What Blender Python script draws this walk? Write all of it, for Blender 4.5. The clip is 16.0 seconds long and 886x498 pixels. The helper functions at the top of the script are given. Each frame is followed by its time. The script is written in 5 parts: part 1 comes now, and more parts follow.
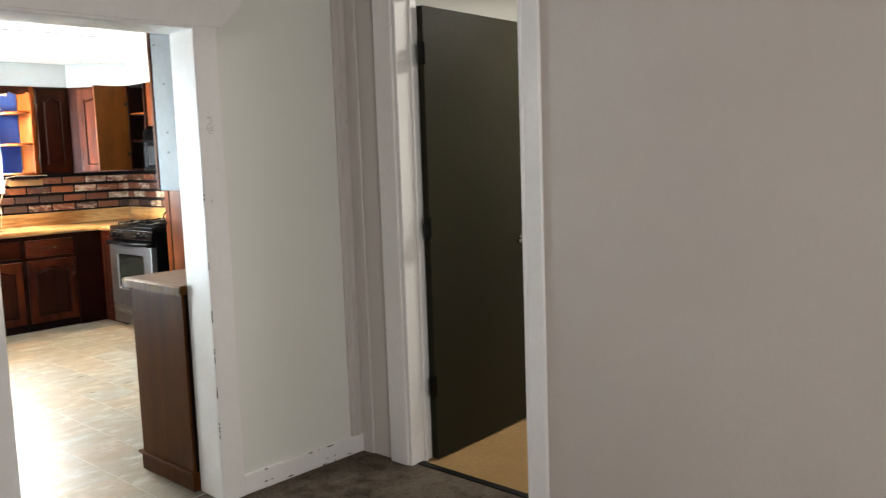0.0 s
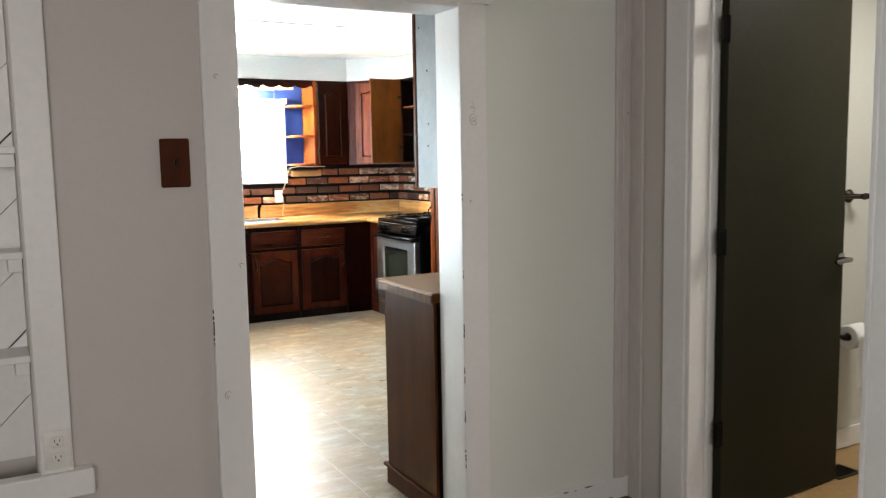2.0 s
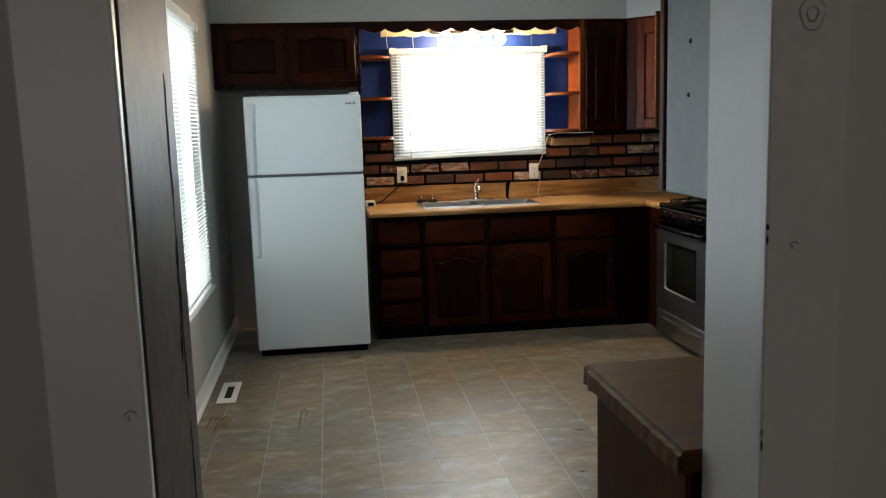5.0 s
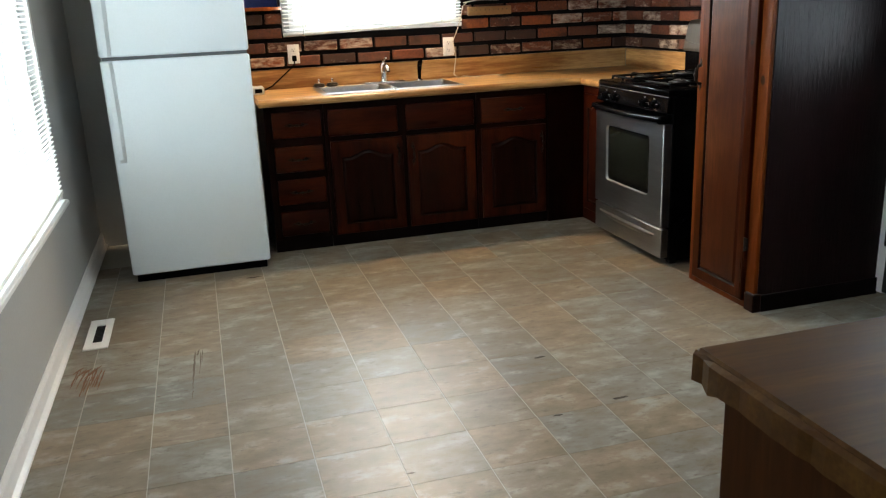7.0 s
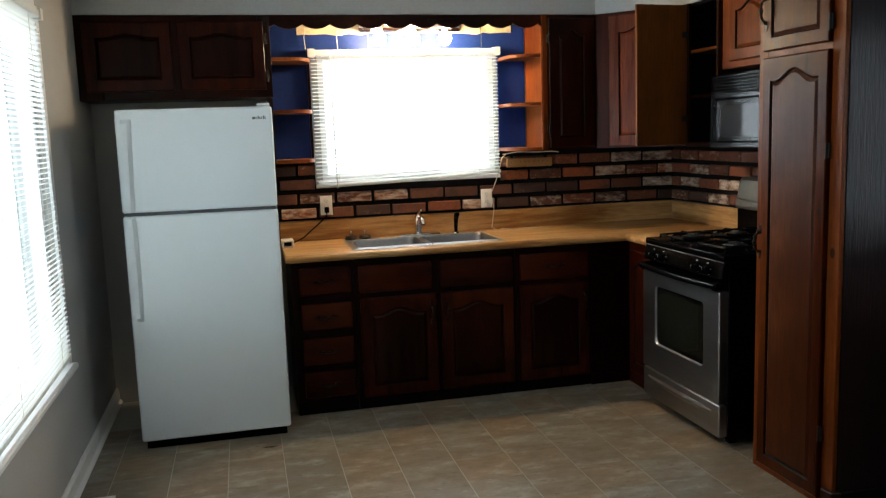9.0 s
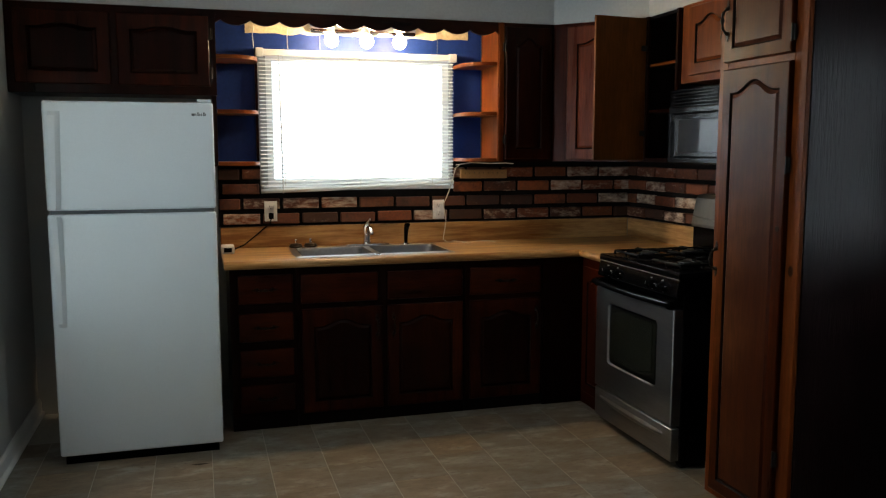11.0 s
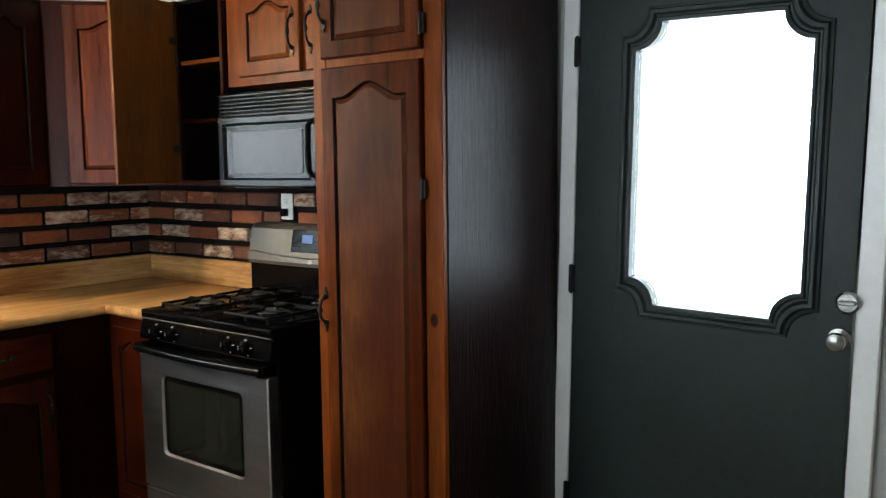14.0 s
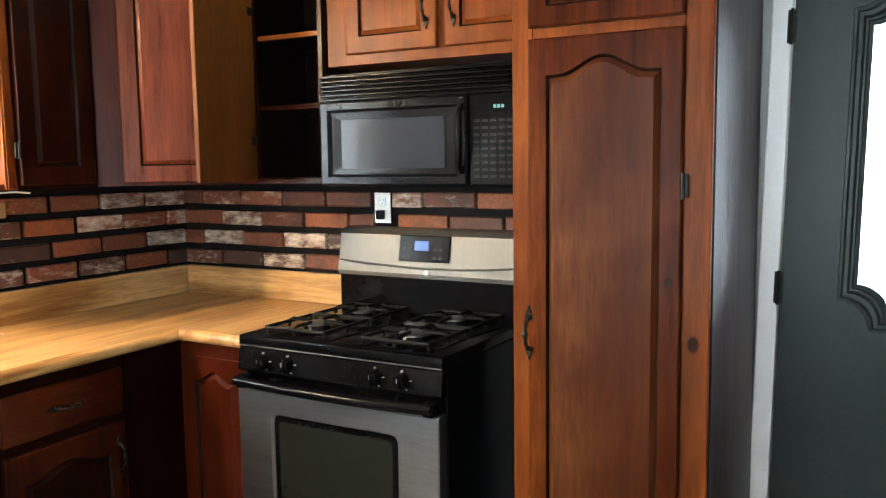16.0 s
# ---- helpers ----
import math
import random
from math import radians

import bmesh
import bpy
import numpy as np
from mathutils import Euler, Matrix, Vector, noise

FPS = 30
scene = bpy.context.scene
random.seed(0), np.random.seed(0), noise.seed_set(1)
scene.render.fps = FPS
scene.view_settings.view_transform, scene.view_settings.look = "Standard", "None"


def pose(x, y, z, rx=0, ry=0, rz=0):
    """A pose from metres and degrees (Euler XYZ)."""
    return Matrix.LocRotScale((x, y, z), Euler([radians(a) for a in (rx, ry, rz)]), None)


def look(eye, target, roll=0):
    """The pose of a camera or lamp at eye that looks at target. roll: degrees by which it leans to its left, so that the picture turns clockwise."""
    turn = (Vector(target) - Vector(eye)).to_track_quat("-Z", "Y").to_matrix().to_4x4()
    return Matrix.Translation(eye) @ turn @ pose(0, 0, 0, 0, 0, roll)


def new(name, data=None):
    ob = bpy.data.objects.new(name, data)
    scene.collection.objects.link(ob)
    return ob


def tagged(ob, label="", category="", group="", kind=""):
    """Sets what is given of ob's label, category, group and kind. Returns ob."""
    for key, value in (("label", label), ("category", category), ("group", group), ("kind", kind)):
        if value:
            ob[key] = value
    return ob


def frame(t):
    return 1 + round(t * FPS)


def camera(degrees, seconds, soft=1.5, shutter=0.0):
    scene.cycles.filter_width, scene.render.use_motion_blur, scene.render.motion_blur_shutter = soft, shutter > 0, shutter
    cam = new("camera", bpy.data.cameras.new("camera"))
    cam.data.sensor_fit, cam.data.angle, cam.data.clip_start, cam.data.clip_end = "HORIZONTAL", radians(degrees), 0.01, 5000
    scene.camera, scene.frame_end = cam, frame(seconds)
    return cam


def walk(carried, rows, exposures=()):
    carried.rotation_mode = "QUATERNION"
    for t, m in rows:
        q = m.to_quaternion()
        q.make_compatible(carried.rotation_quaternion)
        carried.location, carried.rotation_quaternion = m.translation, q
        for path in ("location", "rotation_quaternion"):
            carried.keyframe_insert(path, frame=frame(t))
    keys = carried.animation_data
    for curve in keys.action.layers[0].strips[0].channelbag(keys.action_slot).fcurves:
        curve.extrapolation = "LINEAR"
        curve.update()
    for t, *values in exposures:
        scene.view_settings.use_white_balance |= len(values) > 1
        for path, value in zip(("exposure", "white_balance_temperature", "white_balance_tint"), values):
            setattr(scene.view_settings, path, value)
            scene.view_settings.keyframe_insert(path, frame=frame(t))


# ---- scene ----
cam = camera(56.2, 16.0, soft=1.2, shutter=0.2)
PATH = [
    (0, (-0.645, -2.255, 1.455), (0.811, -0.903, 1.226), -2.0),
    (0.5, (-0.694, -2.233, 1.456), (0.618, -0.741, 1.226), -2.4),
    (1, (-0.683, -2.147, 1.462), (0.494, -0.546, 1.232), -1.6),
    (1.5, (-0.566, -1.974, 1.482), (0.57, -0.343, 1.264), -0.7),
    (2, (-0.339, -1.838, 1.458), (0.623, -0.099, 1.236), -1.0),
    (2.5, (-0.083, -1.681, 1.482), (0.697, 0.147, 1.259), -1.1),
    (3, (0.133, -1.343, 1.487), (0.84, 0.514, 1.262), -0.2),
    (3.5, (0.363, -1.084, 1.476), (0.847, 0.845, 1.265), -0.6),
    (3.7, (0.445, -0.991, 1.498), (0.805, 0.966, 1.295), -0.3),
    (5.8, (0.632, 0.182, 1.439), (0.886, 2.124, 1.037), -1.6),
    (6, (0.586, 0.266, 1.435), (0.93, 2.187, 0.997), -1.7),
    (6.5, (0.53, 0.453, 1.399), (1.085, 2.297, 0.857), -2.0),
    (7, (0.568, 0.598, 1.388), (1.085, 2.443, 0.815), -2.5),
    (7.5, (0.697, 0.766, 1.402), (1.1, 2.648, 0.857), -3.1),
    (8, (0.724, 0.875, 1.448), (1.119, 2.776, 0.967), -2.9),
    (8.5, (0.712, 0.929, 1.476), (1.131, 2.847, 1.094), -2.5),
    (9, (0.679, 0.924, 1.512), (1.136, 2.851, 1.237), -2.0),
    (9.2, (0.659, 0.935, 1.527), (1.134, 2.862, 1.279), -1.7),
    (11.3, (0.827, 1.137, 1.443), (1.394, 3.041, 1.21), -0.2),
    (11.5, (0.869, 1.186, 1.479), (1.417, 3.094, 1.241), -1.2),
    (12, (0.865, 1.331, 1.445), (1.537, 3.203, 1.227), -0.9),
    (12.5, (0.83, 1.528, 1.408), (1.841, 3.24, 1.192), 0.0),
    (13, (0.85, 1.691, 1.41), (2.058, 3.265, 1.163), -0.2),
    (13.5, (0.965, 1.935, 1.441), (2.329, 3.376, 1.187), -1.2),
    (14, (0.914, 2.125, 1.468), (2.506, 3.32, 1.267), -0.6),
    (14.5, (0.775, 2.372, 1.48), (2.465, 3.419, 1.262), -0.6),
    (15, (0.784, 2.615, 1.46), (2.42, 3.741, 1.229), -1.4),
    (15.5, (0.823, 2.885, 1.471), (2.459, 4.012, 1.234), -2.0),
    (16, (0.803, 3.142, 1.467), (2.535, 4.119, 1.256), -0.8),
]
EXPOSURES = [
    (0, 1.38), (1.5, 1.3), (2.5, 0.75), (3, 0.1), (3.5, -0.4), (5.8, -1.4), (6.5, -1.15), (7, -0.42), (8, -0.45), (9, -1.28), (11.5, -1.78), (12.5, -1.75), (13.5, -0.9), (14, -0.52), (14.5, -0.85), (15, -1.3), (15.5, -0.76), (16, 0.36),
]
walk(cam, [(t, look(eye, target, roll)) for t, eye, target, roll in PATH], EXPOSURES)

# ---- daylight, lamps ----
world = bpy.data.worlds.new("sky")
scene.world = world
world.use_nodes = True
_sky = world.node_tree.nodes.new("ShaderNodeTexSky")
_sky.sky_type, _sky.sun_disc = "NISHITA", False
_sky.sun_elevation, _sky.sun_rotation = radians(40), radians(60)
world.node_tree.links.new(_sky.outputs[0], world.node_tree.nodes["Background"].inputs[0])
world.node_tree.nodes["Background"].inputs[1].default_value = 0.1


def area_lamp(name, eye, target, w, h, watts, colour):
    data = bpy.data.lights.new(name, "AREA")
    data.shape, data.size, data.size_y = "RECTANGLE", w, h
    data.energy, data.color = watts, colour
    ob = new(name, data)
    ob.matrix_world = look(eye, target)
    return ob


DAY = (0.79, 0.92, 1.0)
area_lamp("sink_window_daylight", (1.70, 6.16, 1.63), (1.70, 0, 1.63), 1.1, 0.78, 85, DAY)
area_lamp("side_window_daylight", (-0.32, 4.35, 1.35), (3, 4.35, 1.35), 3.2, 2.0, 205, DAY)
area_lamp("door_glass_daylight", (3.556, 2.995, 1.445), (0, 2.995, 1.445), 0.66, 1.04, 33, DAY)
# Daylight of an unseen window, added to light the hall from behind.
area_lamp("added_living_window_light", (-1.2, -4.46, 1.5), (-1.2, 0, 1.75), 1.6, 1.2, 30, (1.0, 0.945, 0.90))
area_lamp("bath_ceiling_lamp", (3.1, -0.25, 2.37), (3.1, -0.25, 0), 0.5, 0.4, 11, (1.0, 0.95, 0.86))


# ---- materials ----
def shader(name):
    m = bpy.data.materials.new(name)
    m.use_nodes = True
    nt = m.node_tree
    return m, nt, nt.nodes["Principled BSDF"]


def node(nt, kind, **vals):
    n = nt.nodes.new(kind)
    for k, v in vals.items():
        n.inputs[k].default_value = v
    return n


def mixed(nt, fac, a, b, blend="MIX"):
    n = nt.nodes.new("ShaderNodeMix")
    n.data_type, n.blend_type = "RGBA", blend
    for socket, v in ((n.inputs[0], fac), (n.inputs[6], a), (n.inputs[7], b)):
        if hasattr(v, "is_linked"):
            nt.links.new(v, socket)
        elif isinstance(v, tuple):
            socket.default_value = (*v, 1)
        else:
            socket.default_value = v
    return n.outputs[2]


def ramp(nt, source, lo, hi):
    n = nt.nodes.new("ShaderNodeMapRange")
    n.inputs[1].default_value, n.inputs[2].default_value = lo, hi
    nt.links.new(source, n.inputs[0])
    return n.outputs[0]


def coords(nt, stretch=(1, 1, 1), shift=True):
    """Object coordinates in metres, stretched; shifted piece by piece."""
    tc = nt.nodes.new("ShaderNodeTexCoord")
    mp = nt.nodes.new("ShaderNodeMapping")
    mp.inputs["Scale"].default_value = stretch
    nt.links.new(tc.outputs["Object"], mp.inputs[0])
    if shift:
        info = nt.nodes.new("ShaderNodeObjectInfo")
        mul = nt.nodes.new("ShaderNodeMath")
        mul.operation = "MULTIPLY"
        mul.inputs[1].default_value = 37.0
        nt.links.new(info.outputs["Random"], mul.inputs[0])
        nt.links.new(mul.outputs[0], mp.inputs["Location"])
    return mp.outputs[0]


def noise_of(nt, vec, scale, detail=4, rough=0.6):
    n = node(nt, "ShaderNodeTexNoise", Scale=scale, Detail=detail, Roughness=rough)
    nt.links.new(vec, n.inputs["Vector"])
    return n.outputs[0]


def bumped(nt, b, height, strength, dist=0.002):
    n = node(nt, "ShaderNodeBump", Strength=strength, Distance=dist)
    nt.links.new(height, n.inputs["Height"])
    nt.links.new(n.outputs[0], b.inputs["Normal"])


def surface(name, c1, c2, big=1.5, fine=60, rough=0.6, bump=0.15, metal=0.0, stretch=(1, 1, 1), rvar=0.1, spec=0.5, grit=0.12, random=0.0):
    m, nt, b = shader(name)
    v = coords(nt, stretch)
    large, small = noise_of(nt, v, big), noise_of(nt, v, fine)
    col = mixed(nt, ramp(nt, large, 0.35, 0.65), c1, c2)
    dark = tuple(x * (1 - 2.2 * grit) for x in c1)
    col = mixed(nt, ramp(nt, small, 0.62, 0.30), col, mixed(nt, 0.5, col, dark))
    if random:
        info = nt.nodes.new("ShaderNodeObjectInfo")
        hsv = nt.nodes.new("ShaderNodeHueSaturation")
        nt.links.new(col, hsv.inputs["Color"])
        r = nt.nodes.new("ShaderNodeMapRange")
        r.inputs[3].default_value, r.inputs[4].default_value = 1 - random, 1 + random
        nt.links.new(info.outputs["Random"], r.inputs[0])
        nt.links.new(r.outputs[0], hsv.inputs["Value"])
        col = hsv.outputs[0]
    nt.links.new(col, b.inputs["Base Color"])
    r = nt.nodes.new("ShaderNodeMapRange")
    r.inputs[3].default_value, r.inputs[4].default_value = max(0.02, rough - rvar), min(1, rough + rvar)
    nt.links.new(large, r.inputs[0])
    nt.links.new(r.outputs[0], b.inputs["Roughness"])
    b.inputs["Metallic"].default_value = metal
    b.inputs["Specular IOR Level"].default_value = spec
    if bump:
        bumped(nt, b, small, bump)
    return m


def wood(name, dark, mid, light, along="z", rough=0.35, bump=0.12, knots=0.0, spec=0.5, contrast=0.18, deep=0.001):
    m, nt, b = shader(name)
    s = {"x": (1.4, 16, 16), "y": (16, 1.4, 16), "z": (16, 16, 1.4)}[along]
    s2 = tuple(c * 6 for c in s)
    v, v2 = coords(nt, s), coords(nt, s2)
    wide = noise_of(nt, coords(nt), 1.3)
    g1, g2 = noise_of(nt, v, 1.0, 6, 0.65), noise_of(nt, v2, 1.0, 3, 0.7)
    col = mixed(nt, ramp(nt, g1, 0.5 - contrast, 0.5 + contrast), dark, mid)
    col = mixed(nt, ramp(nt, wide, 0.5, 0.8), col, light)
    col = mixed(nt, ramp(nt, g2, 0.60, 0.30), col, mixed(nt, 0.55, col, dark))
    if knots:
        vo = node(nt, "ShaderNodeTexVoronoi", Scale=2.6)
        nt.links.new(coords(nt, {"x": (0.7, 1, 1), "y": (1, 0.7, 1), "z": (1, 1, 0.7)}[along]), vo.inputs["Vector"])
        col = mixed(nt, ramp(nt, vo.outputs["Distance"], 0.045, 0.03), col, tuple(c * 0.3 for c in dark))
    nt.links.new(col, b.inputs["Base Color"])
    r = nt.nodes.new("ShaderNodeMapRange")
    r.inputs[3].default_value, r.inputs[4].default_value = rough - 0.08, rough + 0.14
    nt.links.new(g1, r.inputs[0])
    nt.links.new(r.outputs[0], b.inputs["Roughness"])
    b.inputs["Specular IOR Level"].default_value = spec
    bumped(nt, b, g2, bump, deep)
    return m


def glowing(name, colour, strength):
    m, nt, b = shader(name)
    b.inputs["Emission Color"].default_value = (*colour, 1)
    b.inputs["Emission Strength"].default_value = strength
    b.inputs["Base Color"].default_value = (*colour, 1)
    return m


M_WALL = surface("hall_wall_paint", (0.535, 0.505, 0.475), (0.57, 0.54, 0.51), 0.8, 90, 0.55, 0.03, grit=0.015)
# Hall paint again, with the warmer light on this wall mixed in.
M_WARMWALL = surface("warm_lit_hall_paint", (0.535, 0.488, 0.450), (0.57, 0.522, 0.482), 0.6, 90, 0.55, 0.03, grit=0.015)
# Pale greenish paint, lightened further for the stronger light on this panel.
M_PALE = surface("pale_lit_panel_paint", (0.71, 0.725, 0.68), (0.75, 0.76, 0.715), 0.7, 90, 0.5, 0.02, grit=0.012)
M_OLDTRIM = surface("aged_trim_paint", (0.53, 0.495, 0.465), (0.60, 0.565, 0.535), 3.0, 45, 0.42, 0.06, stretch=(1, 1, 0.3), grit=0.05)
M_KWALL = surface("kitchen_wall_paint", (0.37, 0.375, 0.365), (0.41, 0.41, 0.395), 0.8, 90, 0.5, 0.08, grit=0.03)
M_SOFFIT = surface("soffit_paint", (0.40, 0.43, 0.43), (0.45, 0.475, 0.47), 0.8, 60, 0.6, 0.1, grit=0.05)
M_TRIM = surface("white_trim_paint", (0.78, 0.77, 0.76), (0.84, 0.83, 0.82), 2.0, 45, 0.35, 0.03, grit=0.02)
M_CEIL = surface("ceiling_paint", (0.80, 0.80, 0.79), (0.86, 0.86, 0.85), 1.0, 40, 0.42, 0.10, grit=0.04)
M_BLUE = surface("blue_paint", (0.006, 0.022, 0.125), (0.010, 0.032, 0.165), 2.0, 60, 0.5, 0.1, spec=0.2)
M_CREAM = surface("cream_plaster", (0.55, 0.45, 0.27), (0.66, 0.56, 0.36), 6.0, 90, 0.8, 0.6, grit=0.2)
# Sink-wall cherry goes darker than its stain, holding the shade of the fronts.
M_CHERRY = wood("shaded_cherry_stain", (0.003, 0.0005, 0.0002), (0.018, 0.0027, 0.0007), (0.045, 0.0078, 0.0018), "z", 0.28, spec=0.10)
M_CHERRY_X = wood("shaded_cherry_stain_across", (0.003, 0.0005, 0.0002), (0.020, 0.0030, 0.0008), (0.048, 0.0084, 0.002), "x", 0.28, spec=0.10)
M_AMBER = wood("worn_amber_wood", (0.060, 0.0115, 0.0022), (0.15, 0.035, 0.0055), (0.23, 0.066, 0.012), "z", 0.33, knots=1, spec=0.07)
M_AMBER_X = wood("worn_amber_wood_across", (0.085, 0.019, 0.004), (0.19, 0.050, 0.009), (0.27, 0.085, 0.018), "x", 0.36, spec=0.1)
M_TAN = wood("bare_plywood", (0.05, 0.0140, 0.0024), (0.10, 0.030, 0.0050), (0.145, 0.048, 0.0085), "z", 0.5, spec=0.10)
M_DARK = wood("dark_shaded_panelling", (0.0028, 0.0014, 0.0012), (0.0046, 0.0022, 0.0019), (0.007, 0.003, 0.0026), "z", 0.30, 0.04, spec=0.085)
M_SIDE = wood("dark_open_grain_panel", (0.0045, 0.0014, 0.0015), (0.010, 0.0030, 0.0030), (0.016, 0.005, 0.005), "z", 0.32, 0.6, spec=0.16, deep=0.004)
# Groove faces take a darker brown than the door.
M_GROOVE = surface("dark_brown_groove", (0.004, 0.0016, 0.0009), (0.012, 0.004, 0.002), 9, 80, 0.55, 0.1, spec=0.1)
# Rails and drawers: wear and bulb highlights both lighten this cherry.
M_RAIL = wood("worn_lit_cherry_rail", (0.008, 0.0012, 0.0004), (0.044, 0.0066, 0.0016), (0.105, 0.0195, 0.0045), "z", 0.28, spec=0.11)
M_RAIL_X = wood("worn_lit_cherry_drawer", (0.008, 0.0012, 0.0004), (0.040, 0.0060, 0.0014), (0.095, 0.0170, 0.0040), "x", 0.28, spec=0.11)
# Darker cherry for carcasses: shade of the gaps round fronts is in the colour.
M_FRAME = wood("shaded_cherry_frame", (0.002, 0.0004, 0.0002), (0.009, 0.0014, 0.0004), (0.022, 0.0038, 0.0010), "z", 0.3, spec=0.08)
M_PEN = wood("brown_panelling", (0.040, 0.012, 0.003), (0.080, 0.027, 0.007), (0.11, 0.041, 0.012), "z", 0.38, 0.1, spec=0.05)
M_COUNTER = wood("butcher_block_laminate", (0.20, 0.085, 0.022), (0.52, 0.30, 0.115), (0.60, 0.38, 0.17), "x", 0.28, 0.03, spec=0.4, contrast=0.10)
M_COUNTER_Y = wood("butcher_block_laminate_across", (0.20, 0.085, 0.022), (0.52, 0.30, 0.115), (0.60, 0.38, 0.17), "y", 0.28, 0.03, spec=0.4, contrast=0.10)
M_PCOUNT = wood("worn_laminate", (0.055, 0.021, 0.003), (0.135, 0.060, 0.0105), (0.17, 0.082, 0.017), "x", 0.40, 0.02, spec=0.11, contrast=0.22)
M_MORTAR = surface("black_mortar", (0.006, 0.005, 0.005), (0.011, 0.009, 0.0085), 8, 120, 0.9, 0.5, spec=0.1)
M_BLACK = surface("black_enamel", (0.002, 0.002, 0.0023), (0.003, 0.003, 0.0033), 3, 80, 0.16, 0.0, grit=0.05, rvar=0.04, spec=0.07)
M_IRON = surface("cast_iron", (0.006, 0.006, 0.006), (0.012, 0.0115, 0.011), 12, 120, 0.55, 0.3, spec=0.2)
M_BRONZE = surface("dark_bronze", (0.018, 0.013, 0.010), (0.032, 0.024, 0.017), 12, 120, 0.36, 0.2, metal=0.7, spec=0.25)
M_STEEL = surface("brushed_steel", (0.32, 0.32, 0.33), (0.39, 0.39, 0.40), 2, 30, 0.34, 0.05, metal=1.0, stretch=(1, 1, 14), grit=0.05)
M_SATIN = surface("satin_nickel", (0.26, 0.255, 0.245), (0.34, 0.335, 0.32), 6, 60, 0.22, 0.03, metal=1.0, grit=0.05)
# Darker copy of the sink steel: the bowls' shade is in its colour.
M_BOWL = surface("shaded_sink_bowl_steel", (0.20, 0.20, 0.21), (0.26, 0.26, 0.27), 3, 60, 0.34, 0.03, metal=1.0, grit=0.08)
M_SINK = surface("sink_steel", (0.36, 0.36, 0.37), (0.43, 0.43, 0.44), 3, 60, 0.30, 0.03, metal=1.0, grit=0.05)
M_PANEL = surface("satin_steel_panel", (0.10, 0.093, 0.080), (0.125, 0.117, 0.102), 2, 30, 0.5, 0.03, metal=1.0, stretch=(14, 1, 1), grit=0.05)
M_CHROME = surface("chrome", (0.75, 0.75, 0.76), (0.8, 0.8, 0.8), 3, 60, 0.10, 0.0, metal=1.0, grit=0.02)
M_FRIDGE = surface("white_enamel", (0.70, 0.765, 0.79), (0.74, 0.80, 0.825), 1.0, 160, 0.32, 0.06, grit=0.02)
M_GASKET = surface("grey_gasket", (0.10, 0.11, 0.115), (0.14, 0.15, 0.155), 4, 60, 0.6, 0.1)
M_WPLAST = surface("white_plastic", (0.72, 0.71, 0.67), (0.78, 0.77, 0.73), 4, 60, 0.4, 0.03, grit=0.04)
M_SLAT = surface("blind_slat_vinyl", (0.80, 0.78, 0.72), (0.84, 0.82, 0.77), 4, 60, 0.45, 0.03, grit=0.03)
M_DGREEN = surface("charcoal_door_paint", (0.018, 0.0235, 0.022), (0.025, 0.031, 0.029), 1.6, 50, 0.36, 0.08, grit=0.08, spec=0.17)
M_OLIVE = surface("olive_grey_door_paint", (0.021, 0.0195, 0.0115), (0.029, 0.027, 0.017), 1.2, 60, 0.45, 0.06, grit=0.06, spec=0.08)
M_SWITCH = wood("wooden_plate", (0.040, 0.010, 0.003), (0.075, 0.019, 0.005), (0.10, 0.028, 0.008), "z", 0.4, spec=0.1)
M_GROUT = surface("pale_vinyl_joint", (0.36, 0.34, 0.29), (0.42, 0.395, 0.34), 3, 60, 0.5, 0.1)
M_BATHFL = surface("bath_vinyl", (0.36, 0.22, 0.09), (0.44, 0.28, 0.13), 3, 40, 0.4, 0.1)
M_BATHW = surface("bath_wall_paint", (0.55, 0.55, 0.515), (0.59, 0.59, 0.55), 1.0, 60, 0.5, 0.08, grit=0.03)
M_PAPER = surface("tissue_paper", (0.78, 0.78, 0.76), (0.82, 0.82, 0.8), 6, 120, 0.9, 0.3)
M_BULB = glowing("lit_bulb", (1.0, 0.73, 0.43), 1000)
M_CEILGLOW = glowing("glowing_ceiling_sheet", (1.0, 0.96, 0.9), 5)
M_LCD = glowing("blue_display", (0.015, 0.075, 0.26), 0.16)
M_CLOCK = glowing("green_digits", (0.06, 0.20, 0.19), 0.22)
M_KEYS = surface("grey_key_print", (0.007, 0.007, 0.008), (0.010, 0.010, 0.011), 6, 60, 0.45, 0.0, spec=0.1)
M_CORD = surface("cream_cord", (0.62, 0.55, 0.42), (0.7, 0.62, 0.5), 6, 60, 0.6, 0.1)
M_STEELD = surface("dull_steel", (0.16, 0.155, 0.15), (0.22, 0.215, 0.21), 6, 60, 0.4, 0.05, metal=1.0)
M_RED = wood("red_cherry", (0.022, 0.003, 0.001), (0.058, 0.0082, 0.0022), (0.085, 0.0150, 0.0045), "z", 0.3, spec=0.09)
# Grey jamb paint, darkened so the shade on the jamb is in its colour.
M_JAMB = surface("shaded_jamb_paint", (0.06, 0.051, 0.040), (0.125, 0.112, 0.092), 5, 40, 0.5, 0.35, stretch=(1, 1, 0.45), grit=0.2, spec=0.15)
M_SLOT = surface("dark_slot", (0.01, 0.01, 0.01), (0.015, 0.015, 0.015), 6, 60, 0.6, 0.0)


def glass_material():
    m, nt, b = shader("window_glass")
    b.inputs["Transmission Weight"].default_value = 1.0
    b.inputs["Roughness"].default_value = 0.0
    b.inputs["IOR"].default_value = 1.45
